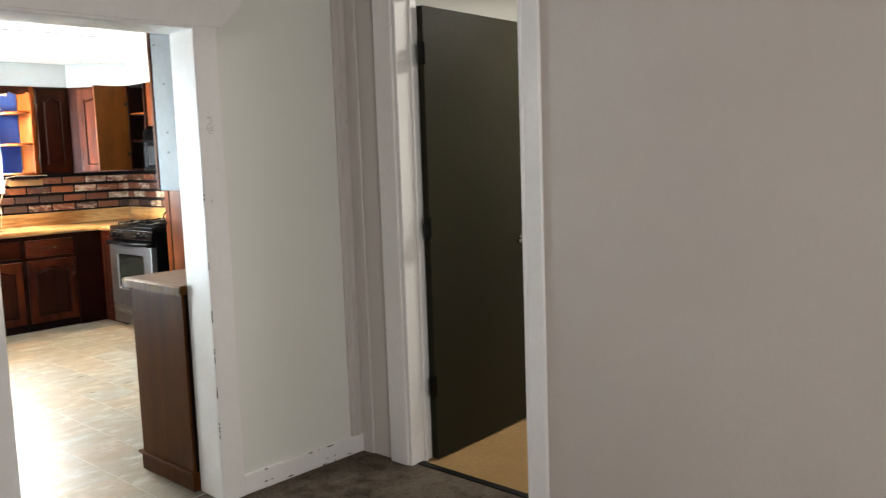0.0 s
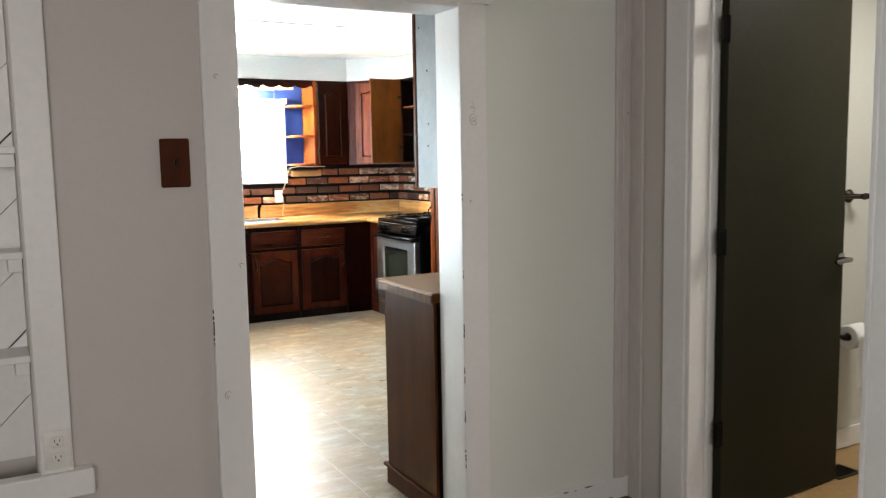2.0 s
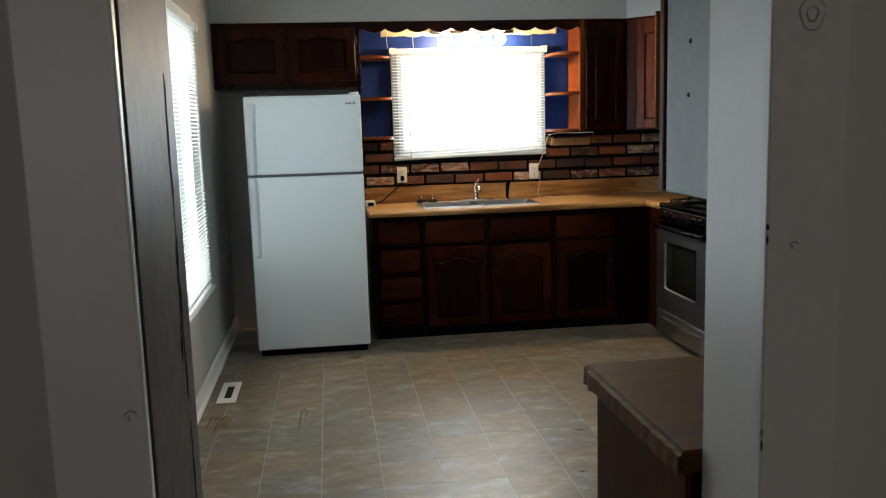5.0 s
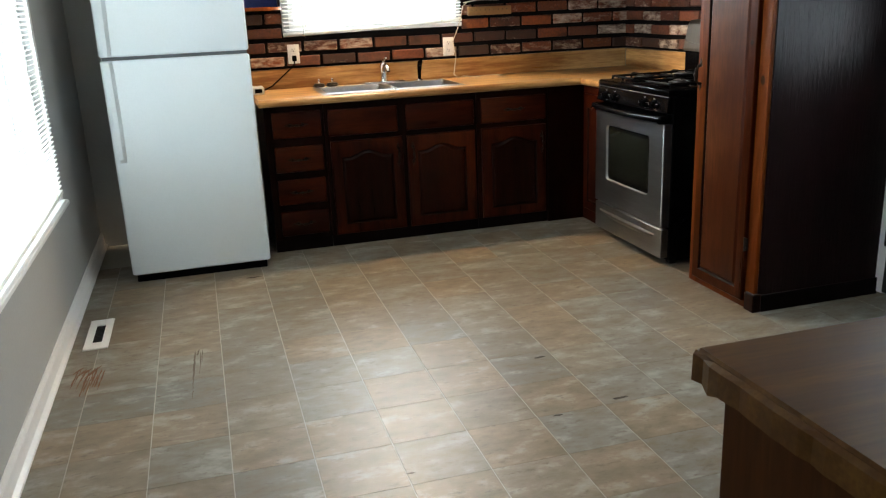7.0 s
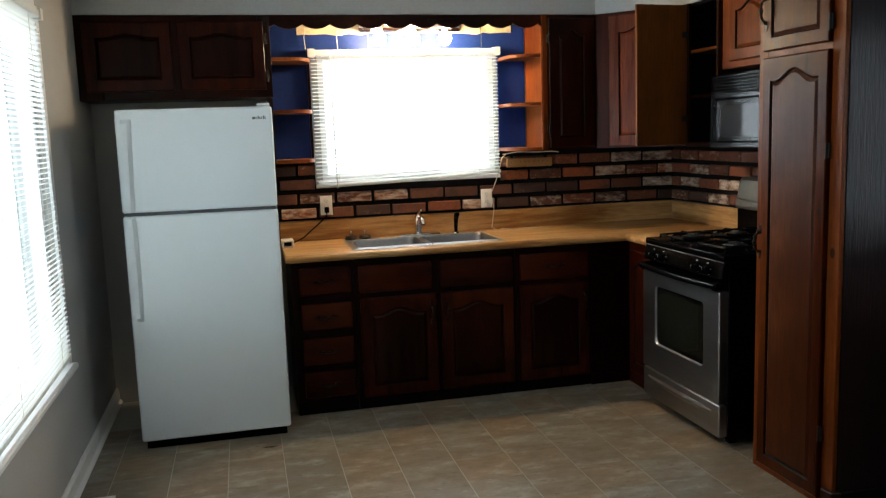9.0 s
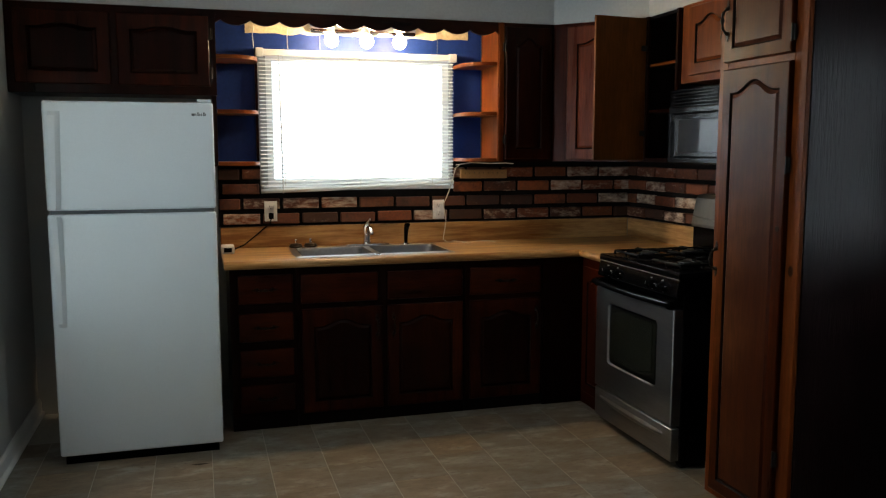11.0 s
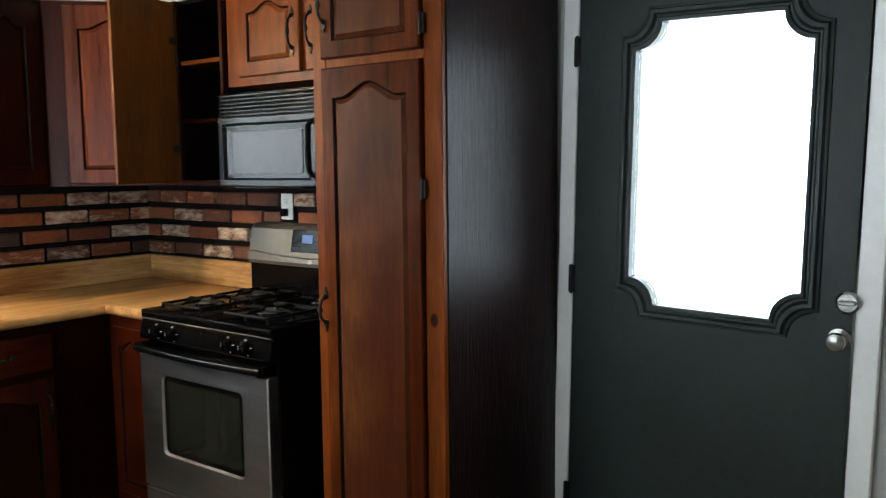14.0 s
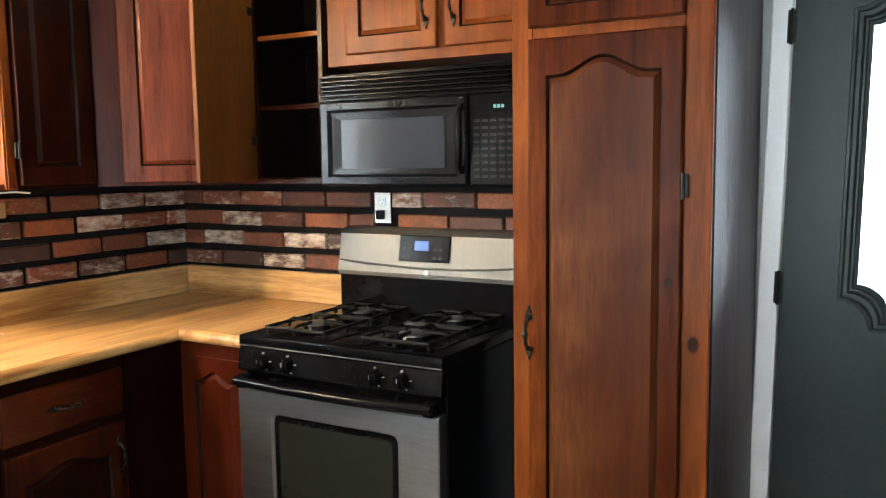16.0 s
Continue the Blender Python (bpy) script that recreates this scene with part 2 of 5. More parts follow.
    b.inputs["Base Color"].default_value = (0.95, 0.98, 0.98, 1)
    return m


def let_light_through(m, share):
    """Thin vinyl lets part of the daylight through."""
    nt = m.node_tree
    out, b = nt.nodes["Material Output"], nt.nodes["Principled BSDF"]
    tr, mix = nt.nodes.new("ShaderNodeBsdfTranslucent"), nt.nodes.new("ShaderNodeMixShader")
    tr.inputs["Color"].default_value = (0.82, 0.81, 0.77, 1)
    mix.inputs[0].default_value = share
    nt.links.new(b.outputs[0], mix.inputs[1])
    nt.links.new(tr.outputs[0], mix.inputs[2])
    nt.links.new(mix.outputs[0], out.inputs["Surface"])


let_light_through(M_SLAT, 0.45)


def brick_material():
    m, nt, b = shader("whitewashed_brick")
    v = coords(nt)
    info = nt.nodes.new("ShaderNodeObjectInfo")
    cr = nt.nodes.new("ShaderNodeValToRGB")
    e = cr.color_ramp.elements
    e[0].position, e[0].color = 0.0, (0.030, 0.010, 0.005, 1)
    e[1].position, e[1].color = 1.0, (0.32, 0.078, 0.014, 1)
    for pos, c in ((0.3, (0.12, 0.031, 0.010, 1)), (0.6, (0.22, 0.052, 0.012, 1)), (0.8, (0.07, 0.022, 0.009, 1))):
        el = e.new(pos)
        el.color = c
    nt.links.new(info.outputs["Random"], cr.inputs[0])
    big, fine = noise_of(nt, v, 9), noise_of(nt, v, 70, 6, 0.7)
    col = mixed(nt, ramp(nt, fine, 0.65, 0.3), cr.outputs[0], mixed(nt, 0.6, cr.outputs[0], (0.03, 0.015, 0.01)))
    col = mixed(nt, ramp(nt, big, 0.50, 0.68), col, mixed(nt, 0.65, col, (0.02, 0.009, 0.005)))
    # patches of old white wash, more of it on some bricks
    mul = nt.nodes.new("ShaderNodeMath")
    mul.operation = "MULTIPLY"
    mul.inputs[1].default_value = 7.31
    nt.links.new(info.outputs["Random"], mul.inputs[0])
    fr = nt.nodes.new("ShaderNodeMath")
    fr.operation = "FRACT"
    nt.links.new(mul.outputs[0], fr.inputs[0])
    th = nt.nodes.new("ShaderNodeMapRange")
    th.inputs[3].default_value, th.inputs[4].default_value = -0.30, 0.11
    nt.links.new(fr.outputs[0], th.inputs[0])
    add = nt.nodes.new("ShaderNodeMath")
    add.operation = "ADD"
    nt.links.new(noise_of(nt, coords(nt, (1, 1, 2.6)), 13, 8, 0.72), add.inputs[0])
    nt.links.new(th.outputs[0], add.inputs[1])
    col = mixed(nt, ramp(nt, add.outputs[0], 0.48, 0.80), col, (0.68, 0.56, 0.44))
    nt.links.new(col, b.inputs["Base Color"])
    b.inputs["Roughness"].default_value = 0.72
    bumped(nt, b, fine, 0.6, 0.003)
    return m


def tile_material():
    m, nt, b = shader("vinyl_stone_tile")
    v = coords(nt)
    info = nt.nodes.new("ShaderNodeObjectInfo")
    cr = nt.nodes.new("ShaderNodeValToRGB")
    e = cr.color_ramp.elements
    e[0].position, e[0].color = 0.0, (0.200, 0.196, 0.172, 1)
    e[1].position, e[1].color = 1.0, (0.275, 0.200, 0.130, 1)
    for pos, c in ((0.3, (0.235, 0.225, 0.190, 1)), (0.55, (0.25, 0.183, 0.118, 1)), (0.75, (0.165, 0.170, 0.155, 1))):
        el = e.new(pos)
        el.color = c
    nt.links.new(info.outputs["Random"], cr.inputs[0])
    cloud = noise_of(nt, coords(nt, (1, 1.8, 1)), 6.5, 7, 0.64)
    vein = noise_of(nt, coords(nt, (1, 2.2, 1)), 20, 7, 0.70)
    col = mixed(nt, ramp(nt, cloud, 0.38, 0.66), cr.outputs[0], (0.150, 0.112, 0.072))
    col = mixed(nt, ramp(nt, cloud, 0.45, 0.28), col, (0.31, 0.295, 0.245))
    col = mixed(nt, ramp(nt, vein, 0.56, 0.70), col, (0.115, 0.085, 0.058))
    nt.links.new(col, b.inputs["Base Color"])
    r = nt.nodes.new("ShaderNodeMapRange")
    r.inputs[3].default_value, r.inputs[4].default_value = 0.34, 0.46
    nt.links.new(vein, r.inputs[0])
    nt.links.new(r.outputs[0], b.inputs["Roughness"])
    b.inputs["Specular IOR Level"].default_value = 0.38
    bumped(nt, b, vein, 0.12, 0.001)
    return m


def carpet_material():
    m, nt, b = shader("speckled_carpet")
    v = coords(nt, shift=False)
    n1, n2, n3 = noise_of(nt, v, 260, 2, 0.7), noise_of(nt, v, 55, 4, 0.7), noise_of(nt, v, 7, 5, 0.65)
    col = mixed(nt, ramp(nt, n1, 0.38, 0.62), (0.055, 0.042, 0.032), (0.23, 0.19, 0.15))
    col = mixed(nt, ramp(nt, n2, 0.5, 0.75), col, (0.05, 0.038, 0.03))
    col = mixed(nt, ramp(nt, n3, 0.50, 0.66), col, mixed(nt, 0.62, col, (0.022, 0.016, 0.012)))
    col = mixed(nt, ramp(nt, n3, 0.46, 0.32), col, mixed(nt, 0.35, col, (0.26, 0.22, 0.18)))
    nt.links.new(col, b.inputs["Base Color"])
    b.inputs["Roughness"].default_value = 1.0
    b.inputs["Specular IOR Level"].default_value = 0.1
    bumped(nt, b, n1, 0.9, 0.006)
    return m


M_GLASS, M_BRICK, M_TILE, M_CARPET = glass_material(), brick_material(), tile_material(), carpet_material()


# ---- mesh helpers ----
def root(ob):
    p = Vector((0, 0, 0))
    while ob is not None:
        p, ob = p + ob.location, ob.parent
    return p


def put(name, bm, mat, parent=None, at=None, smooth=False):
    """A mesh object from bm; its origin moves to at (default: the middle of its base)."""
    if at is None:
        lo = Vector([min(v.co[i] for v in bm.verts) for i in range(3)])
        hi = Vector([max(v.co[i] for v in bm.verts) for i in range(3)])
        at = Vector(((lo.x + hi.x) / 2, (lo.y + hi.y) / 2, lo.z))
    at = Vector(at)
    bmesh.ops.translate(bm, verts=bm.verts, vec=-at)
    bmesh.ops.recalc_face_normals(bm, faces=bm.faces)
    me = bpy.data.meshes.new(name)
    bm.to_mesh(me)
    bm.free()
    for m in (mat if isinstance(mat, (list, tuple)) else [mat]):
        me.materials.append(m)
    if smooth:
        for p in me.polygons:
            p.use_smooth = True
        me.set_sharp_from_angle(angle=radians(38))
    ob = new(name, me)
    if parent:
        ob.parent = parent
        ob.location = at - root(parent)
    else:
        ob.location = at
    return ob


def add_box(bm, lo, hi, bevel=0.0, seg=1):
    ge = bmesh.ops.create_cube(bm, size=1.0)
    vs = ge["verts"]
    for v in vs:
        v.co = Vector([lo[i] + (v.co[i] + 0.5) * (hi[i] - lo[i]) for i in range(3)])
    if bevel:
        es = list({e for v in vs for e in v.link_edges})
        bmesh.ops.bevel(bm, geom=es, offset=bevel, segments=seg, affect="EDGES", profile=0.5)


def box(name, lo, hi, mat, parent=None, bevel=0.002, seg=1):
    bm = bmesh.new()
    add_box(bm, lo, hi, bevel, seg)
    return put(name, bm, mat, parent, smooth=seg > 1)


def boxes(name, pairs, mat, parent=None, bevel=0.0):
    bm = bmesh.new()
    for lo, hi in pairs:
        add_box(bm, lo, hi, bevel)
    return put(name, bm, mat, parent)


def add_tube(bm, pts, r, seg=8, caps=True):
    """A round tube along pts; r is one radius or one per point."""
    pts = [Vector(p) for p in pts]
    rings = []
    side = None
    for i, p in enumerate(pts):
        d = (pts[min(i + 1, len(pts) - 1)] - pts[max(i - 1, 0)]).normalized()
        if side is None:
            side = d.orthogonal().normalized()
        side = (side - d * side.dot(d)).normalized()
        up = d.cross(side)
        rad = r[i] if isinstance(r, (list, tuple)) else r
        rings.append([bm.verts.new(p + rad * (math.cos(a) * side + math.sin(a) * up)) for a in (2 * math.pi * k / seg for k in range(seg))])
    for a, b in zip(rings, rings[1:]):
        for k in range(seg):
            bm.faces.new((a[k], a[(k + 1) % seg], b[(k + 1) % seg], b[k]))
    if caps:
        bm.faces.new(rings[0][::-1])
        bm.faces.new(rings[-1])


def tube(name, pts, r, mat, parent=None, seg=10):
    bm = bmesh.new()
    add_tube(bm, pts, r, seg)
    return put(name, bm, mat, parent, smooth=True)


def add_prism(bm, outline, y0, y1):
    """A prism: outline of (x, z) points, from depth y0 to y1."""
    a = [bm.verts.new((x, y0, z)) for x, z in outline]
    b = [bm.verts.new((x, y1, z)) for x, z in outline]
    n = len(a)
    for k in range(n):
        bm.faces.new((a[k], a[(k + 1) % n], b[(k + 1) % n], b[k]))
    bm.faces.new(a)
    bm.faces.new(b[::-1])


def empty(name, label, category, group="", at=(0, 0, 0)):
    ob = new(name)
    ob.location = at
    ob.empty_display_size = 0.1
    return tagged(ob, label, category, group)


def place(ob, x, y, z=0, rz=0):
    ob.matrix_basis = pose(x, y, z, 0, 0, rz)
    return ob


# Cabinets and machines are built facing -y: x to the right, y into the wall, z up, from their left front lower corner.
def panel_door(name, x0, x1, z0, z1, parent, mat, y=0.0, arch=0.045, rail=0.055, thick=0.02, pmat=None):
    """A cabinet door with a raised panel; arch is the rise of the panel's curved top."""
    w, h = x1 - x0, z1 - z0
    rail = min(rail, w * 0.22, h * 0.3)
    n = 24

    def outline(r, rise, drop):
        top = h - r - (rise if arch else 0)
        pts = [(r, r), (w - r, r), (w - r, top)]
        for k in range(1, n):
            u = 1 - 2 * k / n
            pts.append((w / 2 + u * (w / 2 - r), top + rise * (0.5 + 0.5 * math.cos(math.pi * max(-1, min(1, u * 1.25))))))
        pts.append((r, top))
        return pts

    rise = arch if arch else 0.0
    inner = outline(rail, rise, 0)
    outer = [(0, 0), (w, 0), (w, h)] + [(p[0], h) for p in inner[3:-1]] + [(0, h)]
    groove = outline(rail + 0.006, rise, 0)
    field = outline(rail + 0.020, rise, 0)
    lip = [(min(max(x, 0.004), w - 0.004), min(max(z, 0.004), h - 0.004)) for x, z in outer]
    bm = bmesh.new()

    def loop(pts, d):
        return [bm.verts.new((x0 + x, y + d, z0 + z)) for x, z in pts]

    rings = [loop(outer, 0.0), loop(outer, -thick + 0.004), loop(lip, -thick), loop(inner, -thick), loop(groove, -thick + 0.009), loop(field, -thick + 0.0005)]
    m = len(outer)
    for step, (a, b) in enumerate(zip(rings, rings[1:])):
        for k in range(m):
            try:
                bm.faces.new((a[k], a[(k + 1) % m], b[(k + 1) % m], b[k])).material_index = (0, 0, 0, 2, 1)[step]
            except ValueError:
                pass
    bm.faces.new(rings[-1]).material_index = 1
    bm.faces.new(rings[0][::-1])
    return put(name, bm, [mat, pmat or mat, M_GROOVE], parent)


def pull(x, z, parent, y=-0.02, length=0.1, across=False, mat=None):
    """A small cast bow handle with leaf-shaped ends."""
    bm = bmesh.new()
    pts, rad = [], []
    for k in range(25):
        u = -1 + k / 12
        bow = 0.026 * (1 - u ** 4)
        p = (u * length / 2, z) if across else (0, u * length / 2)
        pts.append((x + (p[0] if across else 0), y - 0.002 - bow, z + (0 if across else p[1])))
        rad.append(0.004 + 0.005 * math.exp(-(u / 0.2) ** 2) + 0.0025 * math.exp(-((abs(u) - 0.55) / 0.12) ** 2) + (0.004 if abs(u) > 0.9 else 0))
    add_tube(bm, pts, rad, 8)
    for s in (-1, 1):
        for dd, hw in ((0.0, 0.011), (0.012, 0.008), (0.023, 0.004)):
            c = s * (length / 2 + dd)
            if across:
                add_box(bm, (x + c - 0.007, y - 0.004, z - hw), (x + c + 0.007, y, z + hw), 0.0015)
            else:
                add_box(bm, (x - hw, y - 0.004, z + c - 0.007), (x + hw, y, z + c + 0.007), 0.0015)
    return tagged(put("handle", bm, mat or M_BRONZE, parent, smooth=True), "dark bronze bow handle")


def hinge(x, z, parent, y=-0.012, h=0.05, mat=None):
    bm = bmesh.new()
    add_box(bm, (x - 0.012, y - 0.004, z - h / 2), (x + 0.012, y + 0.004, z + h / 2), 0.001)
    add_tube(bm, [(x, y - 0.006, z - h / 2 - 0.004), (x, y - 0.006, z + h / 2 + 0.004)], 0.005, 8)
    return put("hinge", bm, mat or M_BRONZE, parent)


# ---- the large structure ----
XL, XR, YS, ZC = -0.13, 3.50, 6.00, 2.40
OX0, OX1, OZ, WY0, WY1 = 0.385, 1.208, 2.0, 0.79, 0.97


def structure(name, pairs, mat, label, category):
    return tagged(boxes(name, pairs, mat), label, category, kind="structure")


structure("wall_divide", [((-0.25, WY0, 0), (OX0 - 0.003, 1.095, 2.45)), ((OX0 - 0.003, WY0, OZ), (OX1, WY1, 2.45)),
                          ((-1.15, WY0, 0), (-0.25, 1.02, 0.50)), ((-1.15, WY0, 2.1), (-0.25, 1.02, 2.45)), ((-1.15, 0.95, 0.50), (-0.25, 1.02, 2.1)),
                          ((-3.2, WY0, 0), (-1.15, WY1, 2.45))], M_WALL, "warm grey painted plaster wall with a cased opening", "wall")
structure("wall_hall_panel", [((OX1, WY0, 0), (2.0, WY1, 2.45))], M_PALE, "smooth pale greenish grey painted wall panel, lightened for the light on it", "wall")
structure("wall_kitchen_south", [((2.0, 0.80, 0), (XR + 0.12, WY1, ZC))], M_KWALL, "grey painted kitchen wall", "wall")
structure("wall_west", [((XL - 0.14, WY1, 0), (XL, 3.03, ZC)), ((XL - 0.14, 4.78, 0), (XL, YS + 0.14, ZC)),
                        ((XL - 0.14, 3.03, 0), (XL, 4.78, 0.56)), ((XL - 0.14, 3.03, 2.06), (XL, 4.78, ZC))], M_KWALL, "cool grey painted kitchen wall with a wide window", "wall")
structure("wall_north", [((XL, YS, 0), (1.15, YS + 0.14, ZC)), ((2.25, YS, 0), (XR, YS + 0.14, ZC)),
                         ((1.15, YS, 0), (2.25, YS + 0.14, 1.25)), ((1.15, YS, 2.01), (2.25, YS + 0.14, ZC))], M_KWALL, "grey kitchen wall behind the sink", "wall")
structure("wall_east", [((XR, WY1, 0), (XR + 0.12, 2.585, ZC)), ((XR, 3.475, 0), (XR + 0.12, YS + 0.14, ZC)), ((XR, 2.585, 2.06), (XR + 0.12, 3.475, ZC))],
          M_KWALL, "grey kitchen wall with the back door", "wall")
bm = bmesh.new()
sof = [(XL, 5.685), (2.797, 5.685), (3.19, 5.287), (3.19, 4.06), (2.83, 4.06), (2.83, 3.55), (XR, 3.55), (XR, YS), (XL, YS)]
lo_ring = [bm.verts.new((x, y, 2.19)) for x, y in sof]
hi_ring = [bm.verts.new((x, y, ZC)) for x, y in sof]
for k in range(len(sof)):
    bm.faces.new((lo_ring[k], lo_ring[(k + 1) % len(sof)], hi_ring[(k + 1) % len(sof)], hi_ring[k]))
bm.faces.new(lo_ring)
bm.faces.new(hi_ring[::-1])
tagged(put("soffit", bm, M_SOFFIT), "grey-blue painted soffit above the wall cabinets", "soffit", kind="structure")

# kitchen ceiling: wide white boards with open seams
bm = bmesh.new()
yy = WY1
random.seed(4)
while yy < YS:
    wdt = 0.40
    y1 = min(yy + wdt, YS)
    add_box(bm, (XL, yy + 0.003, ZC + random.uniform(0, 0.004)), (XR, y1 - 0.003, ZC + 0.03), 0.002)
    yy = y1
add_box(bm, (XL - 0.14, WY1, ZC + 0.03), (XR + 0.12, YS + 0.14, ZC + 0.08))
tagged(put("ceiling", bm, M_CEIL), "white board ceiling with dark seams", "ceiling", kind="structure")
structure("ceiling_living", [((-3.2, -4.6, 2.45), (2.0, WY0, 2.5)), ((2.0, -1.2, 2.42), (4.2, 0.80, 2.5))], M_CEIL, "plain white ceiling", "ceiling")

# living room, nook and bathroom walls
structure("wall_living_east", [((1.62, -4.6, 0), (1.74, -0.55, 2.45)), ((1.74, -0.67, 0), (2.0, -0.55, 2.45))], M_WARMWALL, "warm grey painted plaster wall", "wall")
structure("wall_living_west", [((-3.32, -4.6, 0), (-3.2, WY0, 2.45))], M_WALL, "warm grey painted plaster wall", "wall")
structure("wall_living_south", [((-3.2, -4.72, 0), (-2.0, -4.6, 2.45)), ((-0.4, -4.72, 0), (1.62, -4.6, 2.45)),
                                ((-2.0, -4.72, 0), (-0.4, -4.6, 0.9)), ((-2.0, -4.72, 2.1), (-0.4, -4.6, 2.45))], M_WALL, "warm grey painted plaster wall, unseen, with an added window", "wall")
structure("wall_bath_west", [((2.0, 0.45, 0), (2.11, 0.80, 2.45)), ((2.0, -1.2, 0), (2.11, -0.43, 2.45)), ((2.0, -0.43, 2.15), (2.11, 0.45, 2.45))], M_WALL, "grey painted wall round the bathroom door", "wall")
structure("wall_bath", [((2.11, 0.68, 0), (4.2, 0.80, 2.42)), ((4.1, -1.2, 0), (4.2, 0.68, 2.42)), ((2.11, -1.3, 0), (4.2, -1.2, 2.42))], M_BATHW, "white painted bathroom wall", "wall")

tagged(boxes("floor_carpet", [((-3.2, -4.6, -0.05), (2.04, 0.93, 0.0))], M_CARPET), "brown speckled short pile carpet", "carpet", kind="structure")
tagged(boxes("floor_bath", [((2.04, -1.2, -0.05), (4.2, 0.68, -0.002))], M_BATHFL), "golden tan vinyl bathroom floor", "floor", kind="structure")
floor = tagged(boxes("floor_kitchen", [((XL, 0.93, -0.05), (XR, YS, -0.0012))], M_GROUT), "grey-beige stone pattern vinyl floor in square tiles with pale joints", "floor", kind="structure")
box("threshold", (2.02, -0.43, -0.01), (2.06, 0.45, 0.005), M_IRON, None, 0.002)
tagged(bpy.data.objects["threshold"], "thin dark metal strip between carpet and vinyl", "threshold", kind="structure")

# casings and jambs of the wide opening
CY = 0.77


def trim(name, lo, hi, label="white painted wooden trim, worn", bevel=0.003, mat=None):
    return tagged(box(name, lo, hi, mat or M_TRIM, None, bevel), label, "trim", kind="structure")


trim("trim_opening_left", (0.272, CY, 0), (OX0, WY0, OZ))
trim("trim_opening_right", (1.186, CY, 0), (1.296, WY0, OZ))
bm = bmesh.new()
add_prism(bm, [(0.255, OZ), (1.315, OZ), (1.42, OZ + 0.10), (1.42, OZ + 0.14), (0.15, OZ + 0.14), (0.15, OZ + 0.10)], CY - 0.004, WY0)
tagged(put("trim_opening_head", bm, M_TRIM), "white painted head board with cut corners", "trim", kind="structure")
tagged(box("jamb_left", (OX0 - 0.002, WY0 + 0.001, 0), (OX0 + 0.0025, 1.105, OZ), M_JAMB, None, 0.003), "grey painted door jamb with cracked paint, darkened to hold its shade", "trim", kind="structure")
j = trim("jamb_right", (1.190, WY0, 0), (OX1 + 0.004, WY1 + 0.01, OZ))
for v in j.data.vertices:
    # the jamb splays a little towards the kitchen
    if v.co.x < 0 and v.co.y > 0:
        v.co.x += 0.011
trim("jamb_head", (OX0 + 0.003, CY + 0.004, OZ - 0.014), (1.190, WY1 + 0.01, OZ + 0.002))
trim("baseboard_hall", (1.296, CY + 0.004, 0), (2.0, WY0, 0.09))
trim("trim_corner_north", (1.918, CY + 0.002, 0.09), (2.0, WY0, 2.45), mat=M_OLDTRIM)
trim("trim_corner_east", (1.985, 0.70, 0), (2.0, CY + 0.002, 2.45), mat=M_OLDTRIM)
trim("trim_corner_bead", (1.944, CY - 0.004, 0.09), (1.962, CY + 0.002, 2.45), bevel=0.0025, mat=M_OLDTRIM)
trim("trim_bath_left", (1.975, 0.452, 0), (2.0, 0.565, 2.17))
trim("trim_bath_right", (1.975, -0.545, 0), (2.0, -0.432, 2.17))
trim("trim_bath_head", (1.972, -0.56, 2.17), (2.0, 0.58, 2.29))
trim("jamb_bath_left", (1.985, 0.432, 0), (2.125, 0.452, 2.15))
trim("jamb_bath_right", (1.985, -0.432, 0), (2.125, -0.412, 2.15))
trim("jamb_bath_stop", (2.07, 0.420, 0), (2.085, 0.432, 2.15))
trim("trim_wall_end", (1.605, -0.552, 0), (1.632, -0.535, 2.45))
trim("trim_wall_end_face", (1.606, -0.62, 0), (1.62, -0.552, 2.45))
trim("baseboard_bath", (2.2, 0.665, 0), (4.1, 0.68, 0.10))

# baseboard and quarter round of the kitchen's window wall
bm = bmesh.new()
for y0, y1 in ((1.096, YS),):
    prof = [(0, 0), (0.03, 0), (0.03, 0.012), (0.016, 0.024), (0.014, 0.075), (0.006, 0.092), (0, 0.092)]
    a = [bm.verts.new((XL + px, y0, pz)) for px, pz in prof]
    b = [bm.verts.new((XL + px, y1, pz)) for px, pz in prof]
    for k in range(len(prof)):
        bm.faces.new((a[k], a[(k + 1) % len(prof)], b[(k + 1) % len(prof)], b[k]))
tagged(put("baseboard_kitchen", bm, M_TRIM), "white moulded baseboard", "baseboard", kind="structure")


# ---- windows and blinds ----
def window(name, x0, x1, z0, z1, label, bar=True):
    """A window unit facing -y, at y = 0; frame, sash bar and pane."""
    w = tagged(new(name), label, "window", kind="structure")
    f = 0.04
    mid = [((x0 + f, 0.04, (z0 + z1) / 2 - 0.015), (x1 - f, 0.08, (z0 + z1) / 2 + 0.015))] if bar else []
    boxes("frame", mid + [((x0, 0.03, z0), (x0 + f, 0.09, z1)), ((x1 - f, 0.03, z0), (x1, 0.09, z1)), ((x0 + f, 0.03, z0), (x1 - f, 0.09, z0 + f)),
                    ((x0 + f, 0.03, z1 - f), (x1 - f, 0.09, z1))], M_TRIM, w)
    g = boxes("pane", [((x0 + f, 0.058, z0 + f), (x1 - f, 0.062, z1 - f))], M_GLASS, w)
    g.visible_shadow = False
    box("sill", (x0 - 0.03, -0.03, z0 - 0.025), (x1 + 0.03, 0.03, z0), M_TRIM, w, 0.004)
    return w


